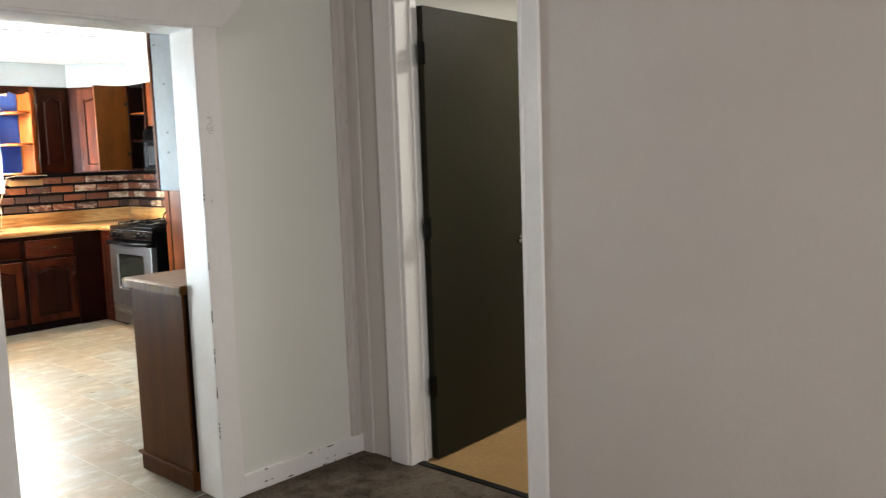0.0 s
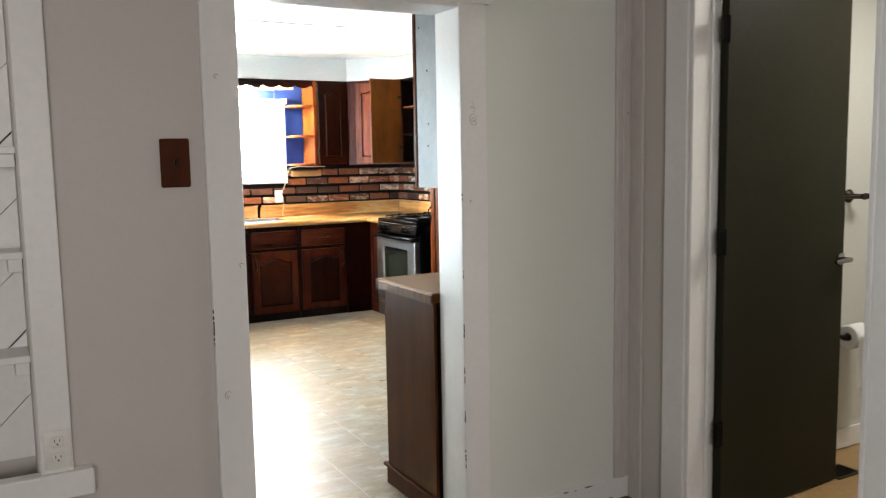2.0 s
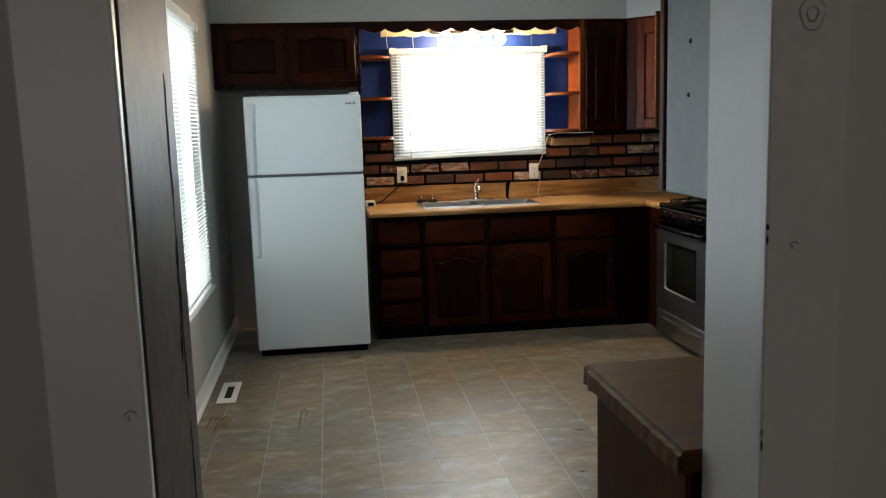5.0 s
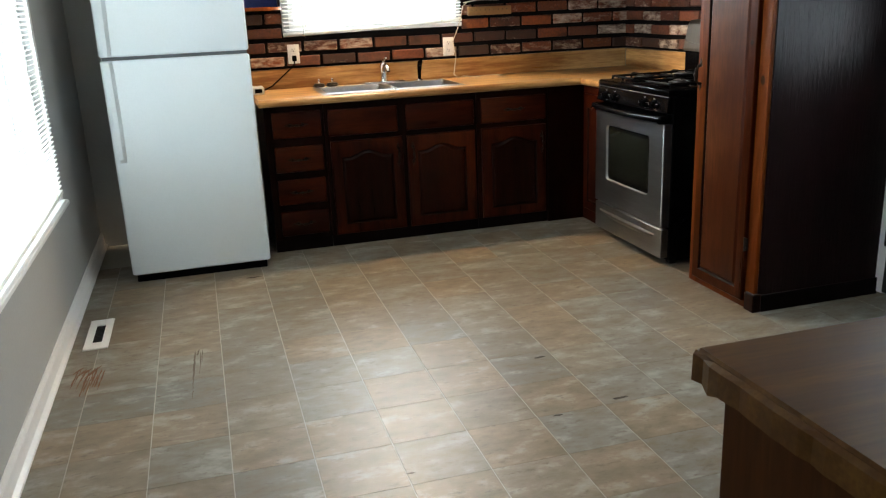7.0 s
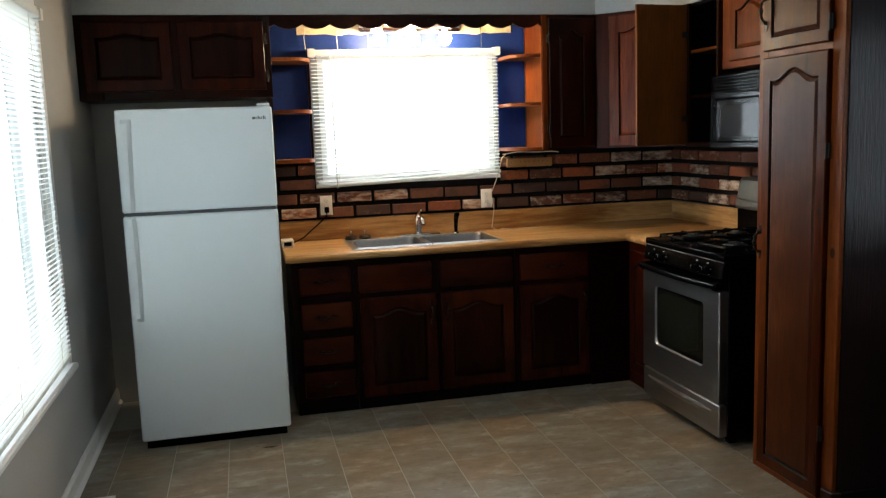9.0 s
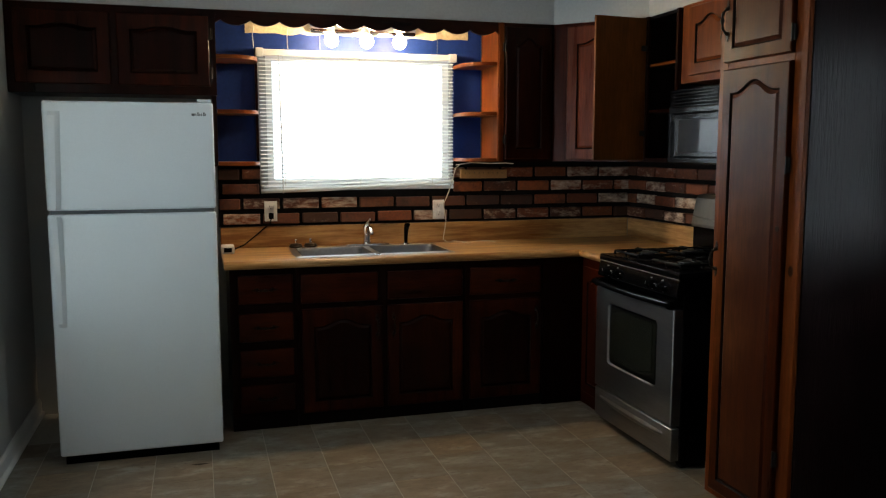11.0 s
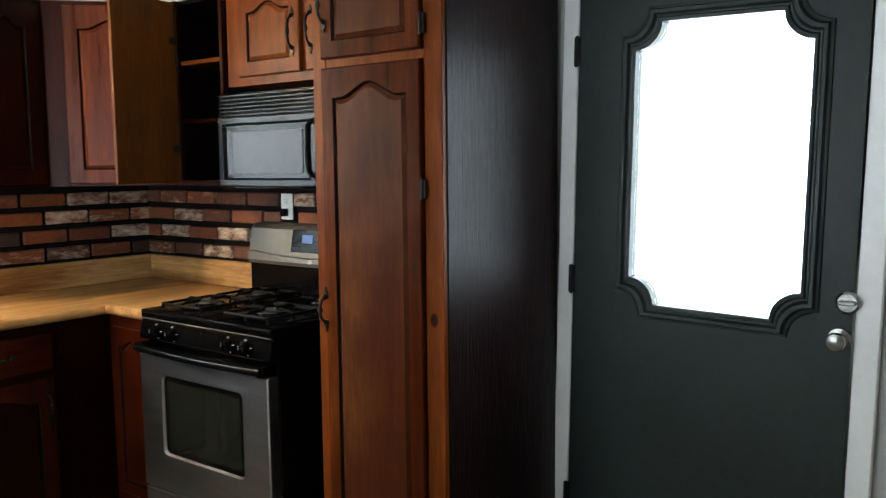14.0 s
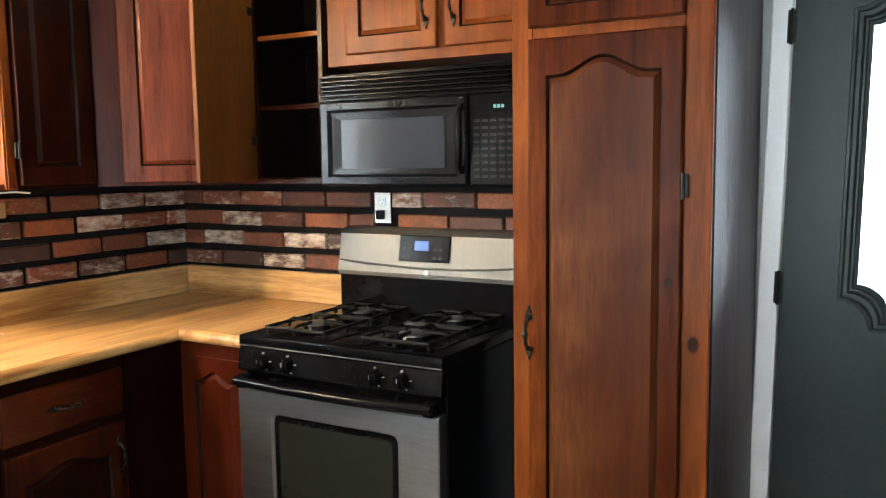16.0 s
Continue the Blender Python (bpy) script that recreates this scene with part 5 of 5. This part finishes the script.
        put("burner_cap", bm, M_STEELD, s, smooth=True)
        bm = bmesh.new()
        hw, g = 0.118, 0.006
        for sx, sy in ((1, 0), (-1, 0), (0, 1), (0, -1)):
            ax, ay = x + sx * hw, y + sy * hw
            add_tube(bm, [(ax, ay, 0.918), (ax, ay, 0.938), (x + sx * 0.1, y + sy * 0.1, 0.946), (x + sx * 0.03, y + sy * 0.03, 0.946)], 0.0062, 6)
        q = [(x - hw, y - hw), (x + hw, y - hw), (x + hw, y + hw), (x - hw, y + hw)]
        for k in range(4):
            (ax, ay), (bx, by) = q[k], q[(k + 1) % 4]
            add_tube(bm, [(ax, ay, 0.918), (ax, ay, 0.936), (bx, by, 0.936), (bx, by, 0.918)], 0.0062, 6)
        tagged(put("grate", bm, M_GRATE, s), "black cast iron pan support")
    # back panel
    box("back_riser", (0.0, d - 0.10, 0.90), (w, d, 1.045), M_BLACK, s, 0.004)
    bm = bmesh.new()
    prof = [(d - 0.11, 1.046), (d - 0.112, 1.062), (d - 0.085, 1.20), (d - 0.07, 1.218), (d - 0.005, 1.222), (d - 0.005, 1.046)]
    a = [bm.verts.new((0, y, z)) for y, z in prof]
    b = [bm.verts.new((w, y, z)) for y, z in prof]
    for k in range(6):
        bm.faces.new((a[k], a[(k + 1) % 6], b[(k + 1) % 6], b[k]))
    bm.faces.new(a)
    bm.faces.new(b[::-1])
    put("back_panel", bm, M_PANEL, s)
    tilt = Matrix.Translation((0, d - 0.1125, 1.062)) @ Matrix.Rotation(radians(-11.1), 4, "X")
    for nm, lo, hi, mt in (("display_frame", (0.27, -0.006, 0.045), (0.48, 0.0, 0.14), M_BLACK), ("display", (0.335, -0.008, 0.085), (0.395, -0.0055, 0.12), M_LCD)):
        bm = bmesh.new()
        add_box(bm, lo, hi, 0.002)
        bmesh.ops.transform(bm, matrix=tilt, verts=bm.verts)
        put(nm, bm, mt, s)
    for i in range(4):
        for j in range(2):
            bm = bmesh.new()
            add_box(bm, (0.283 + (i if i < 2 else i + 3.4) * 0.024, -0.0072, 0.056 + j * 0.03), (0.299 + (i if i < 2 else i + 3.4) * 0.024, -0.0058, 0.066 + j * 0.03))
            bmesh.ops.transform(bm, matrix=tilt, verts=bm.verts)
            put("button", bm, M_KEYS, s)
    bm = bmesh.new()
    pts = []
    for k in range(17):
        u = k / 16
        pts.append((0.01 + u * (w - 0.02), -0.004, 0.022 + 0.018 * (2 * u - 1) ** 2))
    add_tube(bm, pts, 0.0035, 6)
    bmesh.ops.transform(bm, matrix=tilt, verts=bm.verts)
    put("bead", bm, M_PANEL, s, smooth=True)
    bm = bmesh.new()
    add_tube(bm, [(0.39, -0.001, 0.006), (0.39, -0.003, 0.006)], [0.012, 0.010], 14)
    bmesh.ops.transform(bm, matrix=tilt, verts=bm.verts)
    put("emblem", bm, M_STEELD, s, smooth=True)
    return s


place(stove(), 2.79, 5.032, 0.0, -90)
socket("wall_outlet", "white double socket with a black plug above the stove", 0, 0, (3.462, 4.902, 1.292), -90, True)


# ---- pantry ----
def pantry():
    p = empty("pantry_cabinet", "tall cherry pantry cabinet with arched panel doors and a dark side", "cabinet")
    w, d, h = 0.512, 0.66, 2.188
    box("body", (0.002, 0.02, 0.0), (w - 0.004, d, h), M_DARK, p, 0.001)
    boxes("face_frame", [((0, 0, 0.0), (0.058, 0.0195, h)), ((w - 0.066, 0, 0.0), (w, 0.0195, h)), ((0.058, 0, 0.0), (w - 0.066, 0.0195, 0.06)), ((0.058, 0, 1.755), (w - 0.066, 0.0195, 1.82)), ((0.058, 0, h - 0.05), (w - 0.066, 0.0195, h))], M_AMBER, p, 0.002)
    d1 = panel_door("door", 0.052, 0.447, 0.035, 1.772, p, M_PANTRY, -0.0005, 0.043, 0.05, pmat=M_PFIELD)
    d2 = panel_door("door", 0.052, 0.447, 1.80, 2.165, p, M_PANTRY, -0.0005, 0.04, 0.05, pmat=M_PFIELD)
    pull(0.055, 1.012, p, -0.021, 0.085)
    pull(0.075, 1.96, p, -0.021, 0.10)
    bm = bmesh.new()
    add_tube(bm, [(0.418, -0.0195, 1.167), (0.418, -0.0212, 1.167)], [0.012, 0.010], 12)
    tagged(put("knot", bm, M_GROOVE, p), "dark wood knot")
    for z in (0.30, 1.40, 1.87, 2.10):
        hinge(0.449, z, p, -0.012, 0.055, M_IRON)
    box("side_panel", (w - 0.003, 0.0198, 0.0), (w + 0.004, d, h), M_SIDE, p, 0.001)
    box("base_block", (w - 0.05, -0.014, 0.0), (w + 0.016, 0.03, 0.085), M_CHERRY, p, 0.004)
    box("base_board", (w + 0.0045, 0.032, 0.0), (w + 0.016, d, 0.08), M_DARK, p, 0.003)
    return p


M_PANTRY = wood("pantry_cherry", (0.012, 0.0020, 0.0005), (0.068, 0.0122, 0.0021), (0.132, 0.032, 0.006), "z", 0.28, knots=1, spec=0.055, contrast=0.24)
M_PFIELD = wood("pantry_panel_worn", (0.020, 0.0042, 0.0012), (0.064, 0.0150, 0.0038), (0.125, 0.041, 0.0135), "z", 0.34, spec=0.075, contrast=0.26)
place(pantry(), 2.815, 4.062, 0.0, -90)


# ---- low cabinet and shallow wall cabinet behind the opening ----
c = empty("peninsula_cabinet", "low brown cabinet with a worn laminate top behind the opening", "cabinet", at=(1.18, 0.99, 0))
box("body", (1.188, 0.985, 0.085), (2.30, 1.455, 0.8855), M_DARK, c, 0.002)
box("side_panel", (1.176, 0.985, 0.085), (1.187, 1.44, 0.8855), M_PEN, c, 0.001)
box("toe_board", (1.172, 0.985, 0.0), (2.28, 1.45, 0.084), M_PEN, c, 0.002)
box("toe_ledge", (1.162, 0.985, 0.078), (1.1875, 1.468, 0.092), M_PEN, c, 0.003)
bm = bmesh.new()
add_box(bm, (1.170, 0.982, 0.886), (2.32, 1.50, 0.926), 0.004)
put("top", bm, M_PCOUNT, c)
random.seed(8)
bm = bmesh.new()
rows = []
for k in range(25):
    u = k / 24
    y = 0.982 + u * 0.518
    j = random.uniform(-0.0012, 0.0012) + (0.004 if u > 0.93 else 0)
    rows.append([bm.verts.new(p) for p in ((1.1695, y, 0.922 + j * 0.4), (1.162 + j, y, 0.917), (1.161 + j, y, 0.884 + j - (0.008 if u > 0.9 else 0)), (1.170, y, 0.882))])
for a, b in zip(rows, rows[1:]):
    for k in range(3):
        bm.faces.new((a[k], a[k + 1], b[k + 1], b[k]))
put("edge_strip", bm, M_PCOUNT, c)
M_BLUEGREY = surface("bluish_grey_panel", (0.12, 0.135, 0.16), (0.16, 0.175, 0.20), 3.0, 30, 0.4, 0.2, grit=0.15)
c = empty("shallow_wall_cabinet", "bluish grey painted shallow wall cabinet over the low cabinet", "cabinet", at=(1.205, 0.98, 1.335))
box("body", (1.206, 0.982, 1.335), (2.30, 1.150, ZC - 0.002), M_BLUEGREY, c, 0.002)
# Black sheet fills the gap behind the doors, painting its shade.
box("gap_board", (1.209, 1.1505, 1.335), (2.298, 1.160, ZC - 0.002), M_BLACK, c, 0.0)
box("door", (1.205, 1.1605, 1.337), (1.75, 1.180, ZC - 0.01), M_AMBER, c, 0.002)
box("door", (1.754, 1.1605, 1.337), (2.30, 1.180, ZC - 0.01), M_AMBER, c, 0.002)

for y, z in ((1.06, 1.79), (1.055, 1.585), (1.06, 1.50), (1.12, 1.96)):
    tube("nail", [(1.2065, y, z), (1.2035, y, z)], [0.0045, 0.003], M_IRON, c, 8)

# thin glowing strip added under the ceiling to draw its bright band
c = empty("ceiling_glow_strip", "slim white ceiling strip with a glowing underside, added", "lamp", at=(1.75, 3.95, 2.36))
box("housing", (1.15, 3.85, 2.388), (2.35, 4.05, ZC - 0.0005), M_CEIL, c, 0.006)
box("glow_sheet", (1.155, 3.855, 2.372), (2.345, 4.045, 2.3875), M_CEILGLOW, c, 0.008, 2)

# floor register
v = empty("floor_register", "white metal floor register near the window wall", "vent", at=(0.0, 4.415, 0.0))
X0, X1, Y0, Y1 = -0.052, 0.052, 4.23, 4.60
boxes("frame", [((X0, Y0, 0), (X0 + 0.032, Y1, 0.006)), ((X1 - 0.032, Y0, 0), (X1, Y1, 0.006)), ((X0 + 0.032, Y0, 0), (X1 - 0.032, Y0 + 0.075, 0.006)), ((X0 + 0.032, Y1 - 0.075, 0), (X1 - 0.032, Y1, 0.006))], M_TRIM, v, 0.001)
# Dark louvres and plate paint the shade inside the register.
boxes("louvre", [((X0 + 0.033, Y0 + 0.080 + k * 0.0165, 0.001), (X1 - 0.033, Y0 + 0.082 + k * 0.0165, 0.004)) for k in range(13)], M_SLOT, v)
box("duct", (X0 + 0.032, Y0 + 0.075, 0.0002), (X1 - 0.032, Y1 - 0.075, 0.001), M_SLOT, v, 0.0)

# tan strip of sockets fixed to the brick under the shelf
M_TANP = surface("tan_plastic", (0.30, 0.165, 0.062), (0.36, 0.21, 0.085), 6, 60, 0.45, 0.05, spec=0.3)
c = empty("socket_strip", "tan plastic strip of sockets fixed to the brick", "power strip", at=(2.45, 5.955, 1.287))
box("body", (2.302, 5.926, 1.287), (2.600, 5.957, 1.341), M_TANP, c, 0.004, 2)
for k in range(9):
    box("slot", (2.325 + k * 0.030, 5.9245, 1.317), (2.329 + k * 0.030, 5.927, 1.323), M_SLOT, c, 0.0)

# rust stains on the vinyl near the window wall: thin streaks left by something dragged
M_RUST = surface("rust_stain", (0.13, 0.045, 0.010), (0.20, 0.078, 0.020), 30, 160, 0.6, 0.1, grit=0.25)
M_SCRAPE = surface("brown_scrape", (0.085, 0.053, 0.034), (0.13, 0.088, 0.058), 30, 160, 0.6, 0.1, grit=0.25)


def streak(bm, x, y0, y1, w, lean):
    """One ragged tapering streak lying along y."""
    n = max(4, int((y1 - y0) / 0.02))
    left, right = [], []
    for k in range(n + 1):
        u = k / n
        cx = x + lean * u + random.uniform(-0.0012, 0.0012)
        half = w * 0.5 * (0.15 + math.sin(math.pi * u) ** 0.5) * random.uniform(0.5, 1.1)
        left.append(bm.verts.new((cx - half, y0 + u * (y1 - y0), 0.0009)))
        right.append(bm.verts.new((cx + half, y0 + u * (y1 - y0), 0.0009)))
    for k in range(n):
        bm.faces.new((left[k], right[k], right[k + 1], left[k + 1]))


random.seed(9)
bm = bmesh.new()
for k in range(11):
    x = -0.055 + k * 0.0105 + random.uniform(-0.003, 0.003)
    a = 3.745 + random.uniform(0, 0.10) + (0.06 if k < 4 else 0)
    streak(bm, x, a, 4.03 - random.uniform(0, 0.10), random.uniform(0.003, 0.009), 0.012)
for k in range(7):
    streak(bm, -0.06 + k * 0.012, 3.97 + random.uniform(-0.05, 0.02), 4.03 + random.uniform(-0.02, 0.02), random.uniform(0.006, 0.013), 0.035)
tagged(put("floor_stain", bm, M_RUST), "orange rust streaks scraped along the vinyl floor", "stain", kind="structure")
bm = bmesh.new()
for x, a, b, w, lean in ((0.407, 3.66, 4.03, 0.006, 0.008), (0.413, 3.80, 4.05, 0.005, 0.006), (0.437, 3.86, 4.04, 0.005, 0.004), (0.445, 3.92, 4.05, 0.004, 0.003), (0.404, 3.58, 3.66, 0.004, 0.004), (0.424, 3.99, 4.06, 0.010, 0.010), (0.432, 3.80, 3.87, 0.003, 0.003)):
    streak(bm, x, a, b, w, lean)
tagged(put("floor_stain", bm, M_SCRAPE), "thin brown scrape marks on the vinyl floor", "stain", kind="structure")

# knots showing through the casing's paint, and chipped paint
M_KNOT = surface("knot_through_paint", (0.30, 0.27, 0.24), (0.42, 0.39, 0.36), 20, 90, 0.45, 0.1)
M_CHIP = surface("chipped_paint", (0.03, 0.022, 0.016), (0.07, 0.05, 0.035), 40, 120, 0.8, 0.3)


def knot(x, z, r, turns, dark=False):
    """An uneven ring, part of a turn, where a knot lifts the paint; the large one has a smudge of grain above it."""
    bm = bmesh.new()
    y = CY - 0.0002 if x < 1.9 else CY + 0.0018
    for rr, a0 in ((r, 0.4), (r * 0.45, 2.0)):
        n = max(5, int(16 * turns))
        ring = [(x + rr * math.cos(a) * (1 + 0.10 * math.sin(3 * a)), y, z + 1.2 * rr * math.sin(a)) for a in (a0 + 2 * math.pi * turns * k / n for k in range(n + 1))]
        add_tube(bm, ring, [0.0004 + 0.0011 * math.sin(math.pi * k / n) * random.uniform(0.5, 1.1) for k in range(n + 1)], 5)
    if dark:
        for k in range(9):
            u = random.uniform(-1, 1)
            zz = z + r * 1.6 + random.uniform(0, 0.045)
            w = 0.016 * (1 - (zz - z - r * 1.6) / 0.06)
            add_tube(bm, [(x + u * w - 0.006, y, zz), (x + u * w, y, zz + 0.003), (x + u * w + 0.006, y, zz - 0.002)], [0.0003, 0.0009, 0.0003], 5)
    tagged(put("trim_knot", bm, M_KNOT), "wood knot showing through white paint", "knot", kind="structure")


random.seed(13)
for x, z, r, turns in ((0.316, 1.712, 0.008, 0.5), (0.308, 0.707, 0.011, 0.7), (0.368, 1.121, 0.008, 0.4), (1.975, 1.62, 0.005, 0.8), (1.225, 1.29, 0.006, 0.4)):
    knot(x, z, r, turns)
knot(1.240, 1.589, 0.017, 0.95, True)
random.seed(17)
for x, y, z, n in ((0.2725, CY - 0.0006, 0.93, 4), (0.2725, CY - 0.0006, 0.88, 3), (1.1872, CY - 0.0006, 0.62, 4), (1.1872, CY - 0.0006, 0.47, 3), (1.1872, CY - 0.0006, 0.80, 3), (1.1872, CY - 0.0006, 1.02, 2), (1.1872, CY - 0.0006, 0.30, 4), (1.1872, CY - 0.0006, 1.30, 2)):
    bm = bmesh.new()
    for k in range(n):
        zz = z + k * 0.017 + random.uniform(-0.004, 0.004)
        w, h = random.uniform(0.0015, 0.0035), random.uniform(0.006, 0.015)
        pts = [(x + w * math.cos(a) * random.uniform(0.5, 1), zz + h * math.sin(a) * random.uniform(0.6, 1)) for a in (2 * math.pi * j / 9 for j in range(9))]
        add_prism(bm, pts, y, y + 0.0012)
    tagged(put("trim_chip", bm, M_CHIP), "dark chips in the casing's white paint", "paint chip", kind="structure")

# cracks running down the left jamb
random.seed(37)
for y0, z0, z1 in ((1.04, 1.05, 1.55), (1.05, 0.55, 1.02), (1.02, 1.12, 1.30)):
    n = 26
    yy, pts, rad = y0, [], []
    for k in range(n + 1):
        yy += random.uniform(-0.0022, 0.0026)
        pts.append((OX0 + 0.0027, yy, z0 + (z1 - z0) * k / n))
        rad.append(random.uniform(0.0004, 0.0022) if 0 < k < n else 0.0003)
    bm = bmesh.new()
    add_tube(bm, pts, rad, 5)
    tagged(put("jamb_crack", bm, M_CHIP), "dark crack in the jamb's old paint", "paint crack", kind="structure")

random.seed(41)
for k in range(14):
    x, z = random.uniform(1.32, 1.90), random.choice((0.006, 0.012, 0.03, 0.085))
    bm = bmesh.new()
    w, h = random.uniform(0.004, 0.020), random.uniform(0.0015, 0.004)
    pts = [(x + w * math.cos(a) * random.uniform(0.5, 1), z + h * math.sin(a) * random.uniform(0.5, 1)) for a in (2 * math.pi * j / 9 for j in range(9))]
    add_prism(bm, pts, CY + 0.0032, CY + 0.0045)
    tagged(put("baseboard_chip", bm, M_CHIP), "dark chip in the white baseboard paint", "paint chip", kind="structure")

# window-side post, hanging wires above the blind
tagged(box("trim_window_post", (1.088, 5.952, 1.397), (1.102, 5.985, 2.03), M_CHERRY, None, 0.002), "dark stained strip beside the sink window", "trim", kind="structure")
random.seed(31)
for x in (1.09, 1.28, 1.46, 2.16):
    dx = random.uniform(-0.01, 0.01)
    tagged(tube("hanging_wire", [(x, 5.972, 2.16), (x + dx, 5.968, 2.10), (x + 0.5 * dx, 5.966, 2.032)], 0.0022, M_CORD if x < 1.4 else M_GASKET, None, 6), "thin wire hanging above the window blind", "wire", "wires above the window")

# scuffs and grit on the kitchen floor
random.seed(23)
for x, y, l in ((0.72, 4.98, 0.055), (1.88, 3.02, 0.04), (1.62, 2.98, 0.025), (1.75, 3.45, 0.03), (1.05, 2.80, 0.02)):
    bm = bmesh.new()
    pts = [(x + l * math.cos(a) * random.uniform(0.5, 1), y + 0.3 * l * math.sin(a) * random.uniform(0.4, 1)) for a in (2 * math.pi * k / 10 for k in range(10))]
    lo = [bm.verts.new((px, py, 0.0003)) for px, py in pts]
    hi = [bm.verts.new((x + (px - x) * 0.8, y + (py - y) * 0.8, 0.0012)) for px, py in pts]
    for k in range(10):
        bm.faces.new((lo[k], lo[(k + 1) % 10], hi[(k + 1) % 10], hi[k]))
    bm.faces.new(hi)
    tagged(put("floor_scuff", bm, M_CHIP), "small dark scuff on the vinyl floor", "scuff", kind="structure")


# ---- pieces: bricks and floor tiles ----
def brick_mesh(length, height, depth, seed):
    random.seed(seed)
    bm = bmesh.new()
    add_box(bm, (-length / 2, -depth, -height / 2), (length / 2, 0, height / 2), 0.004)
    for v in bm.verts:
        v.co += Vector((random.uniform(-1, 1) * 0.0018, random.uniform(-1, 1) * 0.0015, random.uniform(-1, 1) * 0.0018))
    me = bpy.data.meshes.new("brick")
    bm.to_mesh(me)
    bm.free()
    me.materials.append(M_BRICK)
    return me


def brick_wall(name, label, length, z0, rows, at, rz, skip, seed, joint):
    w = tagged(new(name), label, "brick facing", kind="structure")
    back = boxes("mortar", [((s0, 0.0, a[0]), (b, 0.018, a[1])) for s0, b, a in skip["panels"]], M_MORTAR, w)
    pitch, L, H = 0.225, 0.225 - joint, 0.058
    meshes = [brick_mesh(L, H, 0.022, seed + k) for k in range(4)]
    halves = {}
    random.seed(seed)
    for r in range(rows):
        z = z0 + 0.031 + r * 0.0862
        x = (-0.098 if r % 2 else -0.212) + joint / 2
        while x < length - 0.02:
            spans = [(max(x, 0.002), min(x + L, length - 0.002))]
            for s0, s1, zz0, zz1 in skip["holes"]:
                if zz0 < z < zz1:
                    spans = [q for a, b in spans for q in ((a, min(b, s0)), (max(a, s1), b)) if q[1] - q[0] > 0.0] if any(a < s1 and b > s0 for a, b in spans) else spans
            for a, b in spans:
                if b - a < 0.025:
                    continue
                key = round(b - a, 3)
                if key < L - 0.005:
                    if key not in halves:
                        halves[key] = brick_mesh(key, H, 0.022, seed + 50)
                    me = halves[key]
                else:
                    me = random.choice(meshes)
                ob = new("brick", me)
                ob.parent = w
                ob.location = ((a + b) / 2, random.uniform(-0.002, 0.002), z + random.uniform(-0.002, 0.002))
            x += pitch
    w.matrix_basis = pose(*at, 0, 0, rz)
    return w


brick_wall("brick_north", "whitewashed red brick facing with black joints above the sink counter", 2.625, 1.034, 4, (0.868, YS - 0.020, 0), 0,
           {"panels": [(0, 0.236, (1.02, 1.375)), (0.236, 1.40, (1.02, 1.232)), (1.40, 2.622, (1.02, 1.392))], "holes": [(0.236, 1.40, 1.215, 1.6)]}, 21, 0.018)
brick_wall("brick_east", "whitewashed red brick facing with black joints behind the stove", 1.90, 1.034, 4, (XR - 0.020, 5.978, 0), -90,
           {"panels": [(0, 1.90, (0.92, 1.40))], "holes": [(5.978 - 4.945, 5.978 - 4.86, 1.22, 1.36)]}, 61, 0.010)

# floor tiles, each column shifted along
T, GAP = 0.256, 0.0032
tile_me = []
for k in range(3):
    bm = bmesh.new()
    add_box(bm, (-(T - GAP) / 2, -(T - GAP / 4) / 2, -0.0014), ((T - GAP) / 2, (T - GAP / 4) / 2, 0.0), 0.0004)
    me = bpy.data.meshes.new("tile")
    bm.to_mesh(me)
    bm.free()
    me.materials.append(M_TILE)
    tile_me.append(me)
random.seed(5)
cut = {}
x = 0.014 - T
col = 0
while x < XR:
    a, b = max(x + GAP / 2, XL + 0.001), min(x + T - GAP / 2, XR - 0.001)
    y = 2.735 - 8 * T
    while y < YS - 0.6 + 0.12:
        c0, c1 = max(y + GAP / 8, 0.932), min(y + T - GAP / 8, YS - 0.52)
        hidden = a > 2.86 and c0 > 3.60 or a > 1.2 and b < 2.25 and c1 < 1.38
        if b - a > 0.02 and c1 - c0 > 0.02 and not hidden:
            key = (round(b - a, 3), round(c1 - c0, 3))
            if key == (round(T - GAP, 3), round(T - GAP / 4, 3)):
                me = random.choice(tile_me)
            else:
                if key not in cut:
                    bm = bmesh.new()
                    add_box(bm, (-key[0] / 2, -key[1] / 2, -0.0014), (key[0] / 2, key[1] / 2, 0.0), 0.0004)
                    cut[key] = bpy.data.meshes.new("tile")
                    bm.to_mesh(cut[key])
                    bm.free()
                    cut[key].materials.append(M_TILE)
                me = cut[key]
            ob = new("tile", me)
            ob.parent = floor
            ob.location = Vector(((a + b) / 2, (c0 + c1) / 2, 0.0)) - floor.location
        y += T
    x += T
    col += 1
